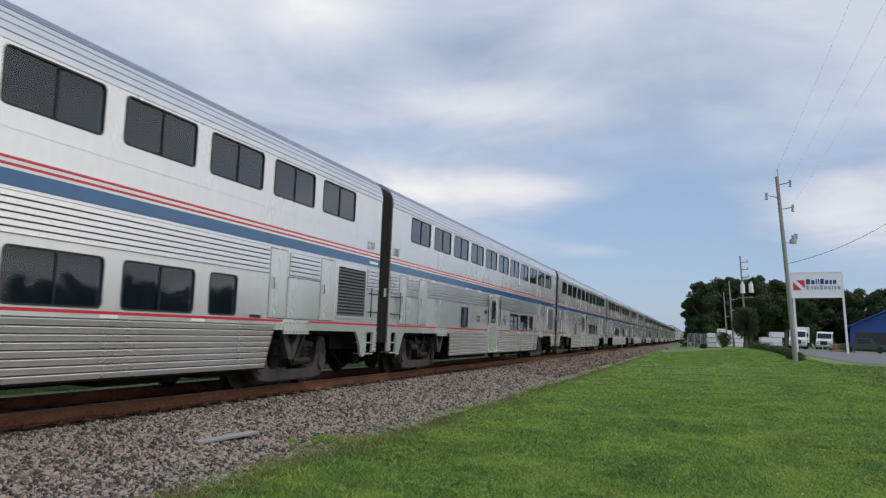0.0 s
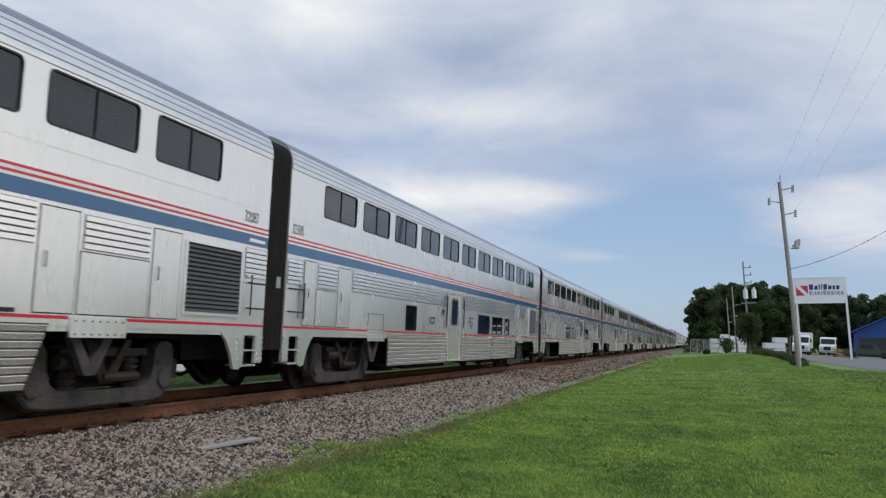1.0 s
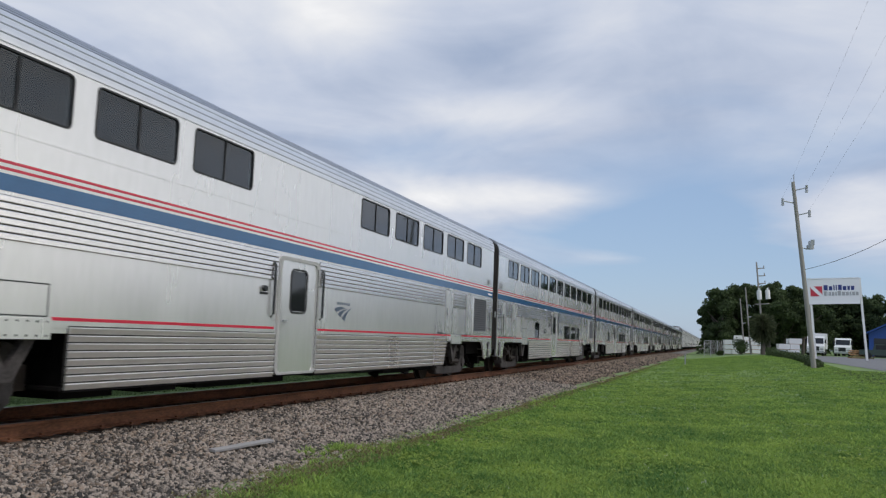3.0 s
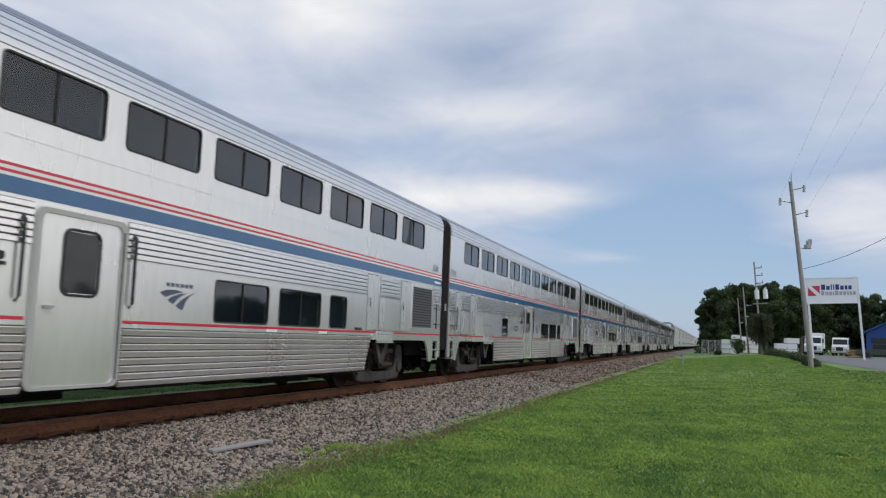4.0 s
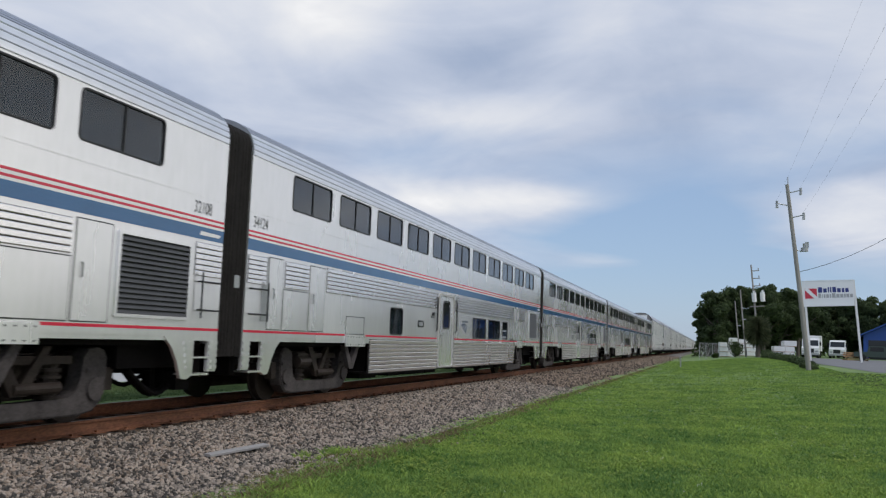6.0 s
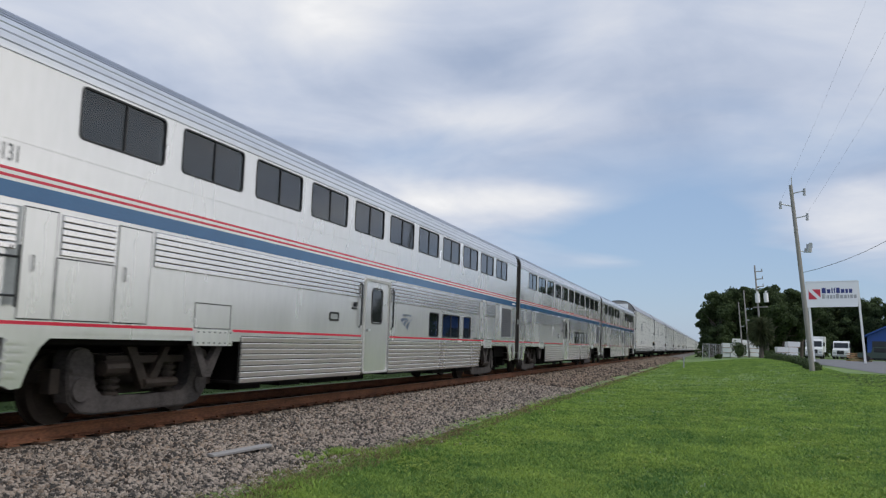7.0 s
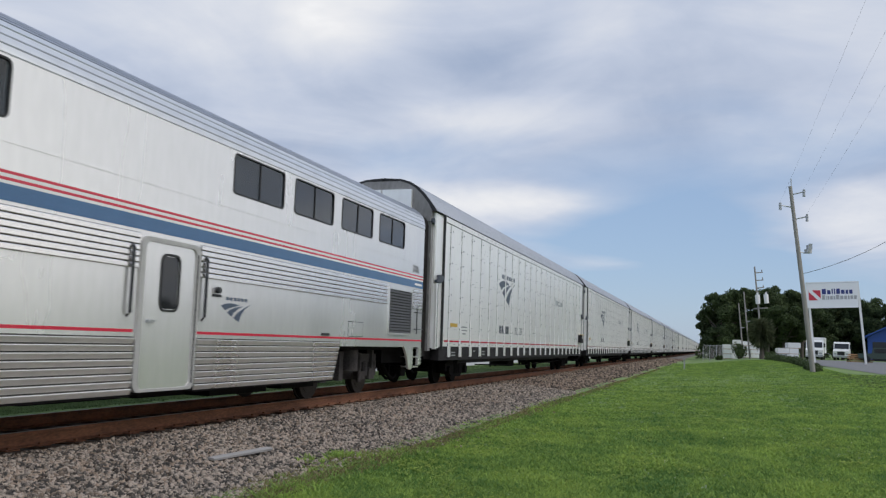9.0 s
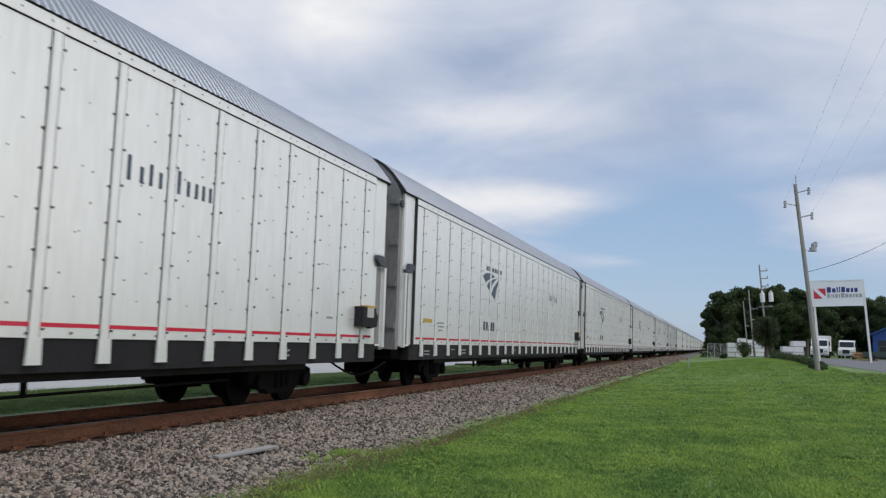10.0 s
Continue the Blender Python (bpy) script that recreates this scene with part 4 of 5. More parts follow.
    part("brake_rigging", shared(("rigging",), lambda: rig), UNDER, car)
    if detail:
        for y, z, w in ((2.35, 0.94, 0.42), (2.35, 0.86, 0.42), (4.7, 0.98, 0.30), (5.75, 0.97, 0.4), (5.75, 0.88, 0.4), (12.5, 0.95, 0.3), (23.4, 0.97, 0.4), (23.4, 0.88, 0.4)):
            part("stencil", shared(("stencil", w), lambda: Mesh().box(1.53, 1.533, 0, w, 0, 0.035)), GALV, car, at=pose(0, y, z))
        for y, z, w in ((3.35, 1.70, 0.55), (3.35, 1.60, 0.5), (3.4, 1.50, 0.35), (25.2, 1.60, 0.25), (13.9, 1.72, 0.7)):
            part("stencil", shared(("grey_stencil", w), lambda: Mesh().box(1.55, 1.552, 0, w, 0, 0.04)), GALV, car, at=pose(0, y, z))
    part("tag_plate", shared(("tagplate",), lambda: Mesh().box(1.55, 1.556, 2.15, 2.85, 1.70, 1.80)), YELLOW, car)
    if detail:
        part("paper_sheet", shared(("paper",), lambda: Mesh().box(1.751, 1.757, 26.72, 27.06, 1.68, 1.88)), BLIND, car, "pale paper sheet")
        part("paper_edge", shared(("paper_edge",), lambda: Mesh().box(1.60, 1.757, 26.70, 27.16, 1.885, 1.93)), YELLOW, car)
    part("control_box", shared(("cbox",), lambda: Mesh().box(1.55, 1.75, 26.5, 27.2, 1.48, 1.90).prism([(27.0, 1.45), (27.35, 1.5), (27.40, 1.72), (27.2, 1.88)], 1.6, 1.72, "x")), SILL, car, "black box with torn cover")
    emblem(car, 9.1, 3.15, 2.6, 1.553, False)
    w = Mesh()
    for i in range(6):
        w.box(1.552, 1.556, 8.25 + i * 0.36, 8.51 + i * 0.36, 3.59, 3.73)
    part("lettering", w, LOGO, car)
    w = Mesh()
    a = 19.1
    for width, height in ((0.22, 0.33), (0.14, 0.22), (0.10, 0.29), (0.16, 0.22), (0.08, 0.0), (0.20, 0.33), (0.10, 0.22), (0.15, 0.22), (0.05, 0.22), (0.15, 0.22)):
        if height:
            w.box(1.552, 1.556, a + width * 0.5 - 0.035, a + width * 0.5 + 0.035, 3.17, 3.17 + height)
        a += width + 0.075
    part("lettering", w, LOGO, car)
    for k, a in enumerate((8.03, 8.36, 8.95, 9.22)):
        part("reporting_mark", shared(("mark",), lambda: Mesh().box(1.552, 1.556, 0, 0.22, 1.62, 1.90)), INK, car, at=pose(0, a, 0))
    if index == 0:
        letters("92", 0.38, INK, car, 1.553, 10.46, 1.63, narrow=1.15)
        letters("20", 0.38, INK, car, 1.553, 11.28, 1.63, narrow=1.15)
    CARS.append((car, RACK_START + RACK_PITCH * index))
    return car


first_rack = vehicle_carrier(0)
far_rack = vehicle_carrier(6, False)
for n in [k for k in range(1, 25) if k != 6]:
    rack = copy_thing(first_rack if n < 6 else far_rack, pose(0, 0, 0))
    for child in list(rack.children):
        if child.name.startswith("number"):
            bpy.data.objects.remove(child)
    CARS.append((rack, RACK_START + RACK_PITCH * n))


def motions():
    """The train runs past at a steady pace."""
    for car, start in CARS:
        walk(car, [(t, pose(TRACK_X, start - SPEED * t, 0)) for t in (0.0, 2.5, 5.0, 7.5, 10.0)])

# ---- track and ground ----


def smooth(a, b, v):
    t = np.clip((np.asarray(v, float) - a) / (b - a), 0, 1)
    return t * t * (3 - 2 * t)


def lawn_z(x, y):
    """Height of the ground: it climbs gently towards the yard."""
    x, y = np.asarray(x, float), np.asarray(y, float)
    rise = np.clip(0.0122 * (y - 2), 0, 0.83) * smooth(-4.6, 6.0, x)
    bank = -0.30 - 0.06 * smooth(-4.6, -3.0, x)
    return bank + rise


def bed_z(x):
    """Ballast height across the track's near shoulder."""
    x = np.asarray(x, float)
    return np.where(x < -6.9, -0.20, -0.20 - 0.13 * smooth(-6.9, -4.4, x))


def sheet(name, xs, ys, zfun, mat, label, category="ground"):
    X, Y = np.meshgrid(xs, ys)
    Z = zfun(X, Y)
    n, k = len(xs), len(ys)
    v = np.stack([X.ravel(), Y.ravel(), Z.ravel()], 1)
    f = [(j * n + i, j * n + i + 1, (j + 1) * n + i + 1, (j + 1) * n + i) for j in range(k - 1) for i in range(n - 1)]
    me = bpy.data.meshes.new(name)
    me.from_pydata(v.tolist(), [], f)
    me.shade_smooth()
    me.materials.append(mat)
    return tagged(new(name, me), label, category, kind="structure")


GX = [-3000, -600, -150, -60, -30, -20, -14, -11.6, -11.2, -9, -6.5, -5.2, -4.6, -4.2, -3.6, -3.0, -2, -1, 0, 1, 2, 4, 8, 15, 30, 60, 150, 600, 3000]
GY = [-3000, -600, -100, -30, -10, 0, 2, 6, 10, 16, 24, 34, 48, 64, 80, 90, 110, 150, 300, 800, 3000]


def ground_z(x, y):
    z = lawn_z(x, y)
    under = (x > -11.5) & (x < -4.7)
    return np.where(under, np.minimum(z, -0.42), np.where(x <= -11.5, -0.24, z))


sheet("ground", GX, GY, ground_z, GROUND, "short green lawn reaching to the trees")
sheet("ballast_bed", [-11.6, -11.2, -10.4, -6.9, -6.2, -5.5, -4.9, -4.5, -4.1], [-60, -20, 0, 5, 10, 20, 40, 80, 160, 400, 1200],
      lambda x, y: np.where(x < -11.4, -0.45, np.where(x < -7, -0.20, bed_z(x))) - 0.015 - 0.03 * smooth(-4.6, -4.1, x), BALLAST, "bed of grey crushed stone under the track")


def wander(y):
    """How the edge between stones and lawn strays."""
    return 0.15 * np.sin(y * 0.9 + 2.44) + 0.07 * np.sin(y * 2.3 + 0.7) + 0.05 * np.sin(y * 5.1) + 0.06 + np.clip((np.asarray(y) - 18) / 20, 0, 1) * (0.22 * np.sin(y * 0.37 + 1) + 0.16 * np.sin(y * 0.83))


def rocks(name, x0, x1, y0, y1, count, size, seed, label, mat=None):
    """Broken stones lying on the bed, each a lopsided six-cornered block."""
    rng = np.random.default_rng(seed)
    u = rng.random(count)
    y = y0 * (y1 / y0) ** u
    edge = x1 + wander(y) + rng.normal(0, 0.20, count)
    x = x0 + (edge - x0) * rng.random(count)
    r = size * rng.uniform(0.55, 1.35, count) * (1 + 0.012 * (y - y0))
    base = np.array([(1, 0, 0), (-1, 0, 0), (0, 1, 0), (0, -1, 0), (0, 0, 1), (0, 0, -1)], float)
    base = np.concatenate([base, np.array([(1, 1, 1), (-1, 1, -1)]) * 0.62])
    v = base[None] * rng.uniform(0.6, 1.15, (count, 8, 1))
    v = v * np.stack([rng.uniform(0.8, 1.3, count), rng.uniform(0.7, 1.1, count), rng.uniform(0.55, 0.9, count)], 1)[:, None]
    q = rng.normal(size=(count, 4)); q /= np.linalg.norm(q, axis=1)[:, None]
    w, a, b, c = q.T
    R = np.stack([1 - 2 * (b * b + c * c), 2 * (a * b - c * w), 2 * (a * c + b * w), 2 * (a * b + c * w), 1 - 2 * (a * a + c * c), 2 * (b * c - a * w),
                  2 * (a * c - b * w), 2 * (b * c + a * w), 1 - 2 * (a * a + b * b)], 1).reshape(count, 3, 3)
    v = np.einsum("nij,nkj->nki", R, v) * r[:, None, None]
    z = bed_z(x) + r * rng.uniform(-0.1, 0.55, count)
    v += np.stack([x, y, z], 1)[:, None]
    tri = np.array([(0, 6, 4), (6, 2, 4), (2, 1, 4), (1, 3, 4), (3, 0, 4), (0, 5, 2), (0, 2, 6), (2, 7, 1), (2, 5, 7), (7, 5, 1), (1, 5, 3), (3, 5, 0)])
    f = (tri[None] + (np.arange(count) * 8)[:, None, None]).reshape(-1, 3)
    return fast_mesh(name, v.reshape(-1, 3), f, mat or STONE, label, "gravel")


def fast_mesh(name, v, f, mat, label, category, flat=True):
    me = bpy.data.meshes.new(name)
    k = f.shape[1]
    me.vertices.add(len(v)); me.vertices.foreach_set("co", np.ascontiguousarray(v, np.float32).ravel())
    me.loops.add(f.size); me.loops.foreach_set("vertex_index", np.ascontiguousarray(f, np.int32).ravel())
    me.polygons.add(len(f)); me.polygons.foreach_set("loop_start", np.arange(0, f.size, k, dtype=np.int32))
    me.update(calc_edges=True)
    me.materials.append(mat)
    return tagged(new(name, me), label, category, kind="stuff")


rocks("ballast_stones", -7.6, -5.4, 5.5, 40, 18000, 0.033, 5, "rust-stained tan crushed stone near the rail", STONE_TAN)
rocks("ballast_stones", -7.58, -4.32, 5.5, 30, 74000, 0.031, 3, "loose grey and tan crushed stone beside the rails")
rocks("ballast_stones", -7.75, -4.6, 30, 140, 14000, 0.05, 4, "loose brown-grey crushed stone further along the rails", STONE_TAN)


def blades(name, count, y0, y1, x0, x1, height, seed, mat, label, near_edge=None, tuft=5):
    """Tufts of narrow leaning leaves on the lawn."""
    rng = np.random.default_rng(seed)
    y = y0 * (y1 / y0) ** rng.random(count)
    lo, hi = np.full(count, float(x0)), np.minimum(x1, 0.42 * y + 1.5) if near_edge is None else np.full(count, float(x1))
    lo = lo + wander(y) + np.abs(rng.normal(0, 0.34, count)) - 0.16
    x = lo + (hi - lo) * rng.random(count)
    x = np.where((x > 6.9) & (y > 50), x - 9.0, x)  # none on the asphalt
    n = count * tuft
    X, Y = np.repeat(x, tuft) + rng.normal(0, 0.02, n), np.repeat(y, tuft) + rng.normal(0, 0.03, n)
    patch = 0.7 + 0.6 * (np.sin(X * 1.7 + np.sin(Y * 0.9) * 2) * np.sin(Y * 1.3 + X * 0.6) * 0.5 + 0.5)
    h = height * rng.uniform(0.5, 1.3, n) * patch * np.clip(1.15 - Y / 55, 0.4, 1.0)
    wid = 0.005 * rng.uniform(0.7, 1.5, n) * (1 + 0.08 * Y)
    ang = rng.uniform(0, 6.283, n)
    lean = rng.uniform(0.2, 1.2, n) * h
    la = rng.uniform(0, 6.283, n)
    Z = np.where(X < -11, -0.24, np.where(X < -4.2, -0.34, lawn_z(X, Y))) - 0.005
    c, s = np.cos(ang) * wid, np.sin(ang) * wid
    v = np.empty((n, 5, 3))
    v[:, 0] = np.stack([X - c, Y - s, Z], 1)
    v[:, 1] = np.stack([X + c, Y + s, Z], 1)
    mx, my = X + np.cos(la) * lean * 0.35, Y + np.sin(la) * lean * 0.35
    v[:, 2] = np.stack([mx + c * 0.8, my + s * 0.8, Z + h * 0.6], 1)
    v[:, 3] = np.stack([mx - c * 0.8, my - s * 0.8, Z + h * 0.6], 1)
    v[:, 4] = np.stack([X + np.cos(la) * lean, Y + np.sin(la) * lean, Z + h * 0.95], 1)
    tri = np.array([(0, 1, 2), (0, 2, 3), (3, 2, 4)])
    f = (tri[None] + (np.arange(n) * 5)[:, None, None]).reshape(-1, 3)
    ob = fast_mesh(name, v.reshape(-1, 3), f, mat, label, "grass")
    return ob


blades("grass", 130000, 5.2, 100, -4.34, 12, 0.065, 11, GRASS, "short bright green lawn grass")
# this strip's dimness is shade put into the grass colour
blades("grass", 46000, 6, 70, -15.6, -11.6, 0.045, 14, DULL_SHADED_GRASS, "grass beyond the track, shade put into its colour", near_edge=True, tuft=4)
blades("dry_grass", 13000, 5.5, 70, -4.74, -3.9, 0.06, 12, DRY, "straw-coloured grass along the gravel", near_edge=True)

blades("clover_flowers", 110, 5.6, 16, -2.5, 6, 0.055, 16, PETAL, "tiny white clover flowers in the lawn", tuft=3)
blades("weeds", 520, 6, 60, -4.50, -3.7, 0.09, 13, GRASS, "taller green weeds at the gravel's edge", near_edge=True, tuft=12)



def clover(count, seed):
    """Three round leaflets to a stalk, in patches on the lawn."""
    rng = np.random.default_rng(seed)
    y = 5.2 * (38 / 5.2) ** rng.random(count * 3)
    x = -3.9 + (np.minimum(12, 0.42 * y + 1.5) + 3.9) * rng.random(count * 3)
    patch = np.sin(x * 1.9 + np.sin(y * 1.1) * 1.6) * np.sin(y * 1.4 - x * 0.7) + 0.5 * np.sin(x * 4.3 + y * 2.9)
    keep = np.argsort(-(patch + rng.normal(0, 0.45, len(x))))[:count]
    x, y = x[keep], y[keep]
    z = lawn_z(x, y) + rng.uniform(0.02, 0.055, count)
    r = rng.uniform(0.011, 0.019, count) * (1 + 0.03 * y)
    turn = rng.uniform(0, 6.283, count)
    v = np.empty((count, 3, 4, 3))
    for k in range(3):
        a = turn + k * 2.094
        c, s = np.cos(a), np.sin(a)
        dz = rng.uniform(-0.006, 0.008, count)
        for j, (u, w) in enumerate(((0.1, 0.0), (1.0, 0.75), (1.9, 0.0), (1.0, -0.75))):
            v[:, k, j] = np.stack([x + r * (u * c - w * s), y + r * (u * s + w * c), z + dz * u], 1)
    return fast_mesh("clover", v.reshape(-1, 3), np.arange(count * 12).reshape(-1, 4), CLOVER, "yellow-green clover leaves in the lawn", "clover")


clover(16000, 15)
blades("weeds", 26, 9.7, 10.7, -5.0, -4.6, 0.085, 18, GRASS, "tuft of green weeds among the stones", near_edge=True, tuft=26)
blades("rank_grass", 3500, 27, 49.5, 5.6, 16, 0.11, 17, DULL_SHADED_GRASS, "taller dull grass near the leaning pole", near_edge=True, tuft=5)

# rails and sleepers
RAIL = [(-0.07, -0.185), (0.07, -0.185), (0.07, -0.172), (0.012, -0.155), (0.010, -0.045), (0.036, -0.035), (0.037, -0.006), (0.028, 0.0), (-0.028, 0.0),
        (-0.037, -0.006), (-0.036, -0.035), (-0.010, -0.045), (-0.012, -0.155), (-0.07, -0.172)]
for s in (-1, 1):
    rail = Mesh().prism([(TRACK_X + s * 0.752 + a, b) for a, b in RAIL], -60, 1200)
    ob = part("rail", rail, RUST, None)
    tagged(ob, "rusty brown steel rail on timber sleepers", "rail", kind="structure")
    part("rail_head", Mesh().box(TRACK_X + s * 0.752 - 0.026, TRACK_X + s * 0.752 + 0.026, -60, 1200, 0.0, 0.002), SHINE, ob)


def sleepers():
    bed = tagged(new("sleepers"), "dark weathered timber sleepers bedded in stone", "sleepers", kind="structure")
    rnd = random.Random(6)
    mesh = shared(("sleeper",), lambda: Mesh().prism([(-1.29, -0.34), (-1.30, -0.30), (-1.30, -0.20), (-1.28, -0.185), (1.28, -0.185), (1.30, -0.20), (1.30, -0.30), (1.29, -0.34)], -0.115, 0.115))
    plate = shared(("tie_plate",), lambda: Mesh().box(0.57, 0.93, -0.1, 0.1, -0.187, -0.172).box(0.84, 0.88, -0.03, 0.01, -0.18, -0.145))
    y = 2.0
    for k in range(150):
        ob = part("sleeper", mesh, TIE, bed, at=pose(TRACK_X + rnd.uniform(-0.04, 0.05), y, 0.004, 0, 0, rnd.uniform(-1, 1)))
        part("tie_plate", plate, RUST, ob)
        y += 0.55
    far = Mesh()
    while y < 400:
        far.box(TRACK_X - 1.3, TRACK_X + 1.3, y - 0.115, y + 0.115, -0.33, -0.18)
        y += 0.55
    tagged(part("far_sleepers", far, TIE, bed), kind="stuff")


sleepers()
pl = Mesh().prism([(-0.055, 0.0), (0.055, 0.0), (0.055, 0.025), (0.045, 0.03), (-0.05, 0.03), (-0.055, 0.025)], -0.55, 0.55)
tagged(part("plank", pl, PLANK, None, at=pose(-5.54, 9.36, -0.213, 1, 4, -8.7)), "loose grey weathered plank lying on the gravel", "plank")

# ---- surroundings ----


def lot_z(x, y):
    return lawn_z(x, y) + 0.02


def yard():
    xs, ys = [7.2, 8.2, 9.5, 12, 18, 30, 60], [52, 56, 62, 70, 80, 90, 100, 110, 125]
    X, Y = np.meshgrid(xs, ys)
    X = X + np.clip((70 - Y) * 0.09, 0, 2) - np.clip((Y - 70) * 0.03, 0, 1.5)
    Z = lot_z(X, Y)
    n = len(xs)
    me = bpy.data.meshes.new("pavement")
    me.from_pydata(np.stack([X.ravel(), Y.ravel(), Z.ravel()], 1).tolist(), [],
                   [(j * n + i, j * n + i + 1, (j + 1) * n + i + 1, (j + 1) * n + i) for j in range(len(ys) - 1) for i in range(n - 1)])
    me.materials.append(ASPHALT)
    tagged(new("pavement", me), "grey asphalt yard beyond the lawn", "pavement", kind="structure")


yard()
tagged(part("road", Mesh().box(-24, -15.4, -300, 900, -0.30, -0.22), CONCRETE, None), "pale concrete road beyond the track", "road", kind="structure")


def placed(az, dist, dz=0.0):
    """A spot on the ground in a direction from the track's line, in degrees, at a distance."""
    x, y = dist * math.tan(radians(az)), dist
    return x, y, float(lawn_z(x, y)) + dz


def leaf_cloud(centres, radii, count, size, seed, flat=0.8):
    """Many small leaves on the outside of lumpy clumps."""
    rng = np.random.default_rng(seed)
    pick = rng.integers(0, len(centres), count)
    d = rng.normal(size=(count, 3)); d /= np.linalg.norm(d, axis=1)[:, None]
    d[:, 2] *= flat
    p = np.asarray(centres)[pick] + d * (np.asarray(radii)[pick] * rng.uniform(0.30, 1.14, count) ** 0.6)[:, None]
    n = d + rng.normal(0, 0.55, (count, 3)); n /= np.linalg.norm(n, axis=1)[:, None]
    a = np.cross(n, rng.normal(size=(count, 3))); a /= np.linalg.norm(a, axis=1)[:, None]
    b = np.cross(n, a)
    s = (size * rng.uniform(0.6, 1.4, count))[:, None]
    v = np.stack([p - a * s, p + b * s * 0.55, p + a * s, p - b * s * 0.55], 1)
    return v.reshape(-1, 3), np.arange(count * 4).reshape(-1, 4)


def leaf_mesh(v, f, mat):
    me = bpy.data.meshes.new("crown")
    me.from_pydata(v.tolist(), [], f.tolist())
    me.materials.append(mat)
    return me


def tree(seed, height, spread, at, leaves=15000, label="dark green broad-leaved tree at the wood's edge"):
    rnd = random.Random(seed)
    ob = tagged(new("tree"), label, "tree", "trees behind the yard")
    ob.matrix_basis = pose(*at)
    limbs, centres, radii = Mesh(), [], []
    limbs.tube([(0, 0, -0.3), (rnd.uniform(-.2, .2), 0, height * 0.25), (rnd.uniform(-.4, .4), rnd.uniform(-.3, .3), height * 0.55)], 0.32, 8, 0.18)
    for k in range(11):
        a = k * 2.4 + rnd.uniform(-0.4, 0.4)
        r = spread * rnd.uniform(0.35, 1.0)
        z = height * rnd.uniform(0.28, 0.86)
        r *= 1.0 if z < 0.7 * height else 0.65
        tip = (r * math.cos(a), r * math.sin(a), z)
        limbs.tube([(0, 0, height * rnd.uniform(0.18, 0.45)), (tip[0] * 0.5, tip[1] * 0.5, z * 0.8), tip], 0.13, 6, 0.04)
        for j in range(4):
            centres.append((tip[0] + rnd.uniform(-1, 1) * spread * 0.28, tip[1] + rnd.uniform(-1, 1) * spread * 0.28, z + rnd.uniform(-0.10, 0.08) * height))
            radii.append(spread * rnd.uniform(0.16, 0.34))
    for k in range(8):
        a = rnd.uniform(0, 6.28)
        centres.append((spread * 0.45 * math.cos(a), spread * 0.45 * math.sin(a), height * rnd.uniform(0.78, 0.93)))
        radii.append(spread * rnd.uniform(0.16, 0.26))
    part("trunk", limbs, BARK, ob)
    v, f = leaf_cloud(centres, radii, leaves, 0.20, seed)
    part("crown", leaf_mesh(v, f, LEAF), LEAF, ob)
    return ob


TREE_ROWS = [  # direction, distance, height, spread
    (-0.05, 150, 7.4, 2.4), (0.45, 147, 11.2, 3.4), (1.4, 151, 11.9, 4.1), (2.3, 155, 12.0, 4.4), (3.3, 148, 11.6, 4.0), (4.3, 150, 12.4, 4.3), (5.3, 152, 11.6, 4.2),
    (6.4, 160, 10.4, 4.4), (7.6, 162, 11.4, 4.4), (8.8, 160, 10.8, 4.4), (9.9, 158, 10.2, 4.2), (11.2, 160, 11.0, 4.5)]
for k, (az, dist, high, wide) in enumerate(TREE_ROWS):
    tree(20 + k, high, wide, placed(az, dist, -0.1))
# the wood behind, and the one across the lawn that the windows mirror


def wood(name, spots, seed, leaves, label):
    rng = np.random.default_rng(seed)
    centres, radii = [], []
    for x, y, h in spots:
        for j in range(9):
            r = rng.uniform(1.2, 2.6)
            centres.append((x + rng.uniform(-3, 3), y + rng.uniform(-3, 3), 0.6 + (h - r) * rng.random() ** 0.7))
            radii.append(r)
    v, f = leaf_cloud(centres, radii, leaves, 0.42, seed)
    me = leaf_mesh(v, f, LEAF)
    tagged(new(name, me), label, "woods", kind="stuff")


rr = random.Random(9)
wood("wood", [(k * 4.2 + 2.0, 168 + rr.uniform(-3, 8), 9.5 + rr.uniform(-1.5, 1.5)) for k in range(36)], 5, 60000, "dense dark green wood behind the yard")
# unseen behind the other trees; added so the far cars reflect dark leaves
wood("back_wood", [(1.5 + k * 4.4, 212 + rr.uniform(-4, 6), 11 + rr.uniform(-2, 2)) for k in range(22)], 8, 30000, "hidden wood added to darken reflections on the far cars")
wood("far_wood", [(-60 + k * 6, 820 + rr.uniform(-10, 20), 12 + rr.uniform(-2, 2)) for k in range(26) if k not in (8, 9)], 6, 12000, "distant dark trees where the track vanishes")
# added behind the nearer trees to keep sky light off the far cars
wood("lineside_wood", [(rr.uniform(1.5, 6.0), 225 + k * 9.0, 12 + rr.uniform(-2, 2)) for k in range(48)], 10, 70000, "wood added beside the far track to shade the cars")
wood("side_wood", [(105 + rr.uniform(-6, 10), -150 + k * 6.5, 5.2 + rr.uniform(-1, 1.5)) for k in range(60)], 7, 42000, "dark tree line across the lawn")


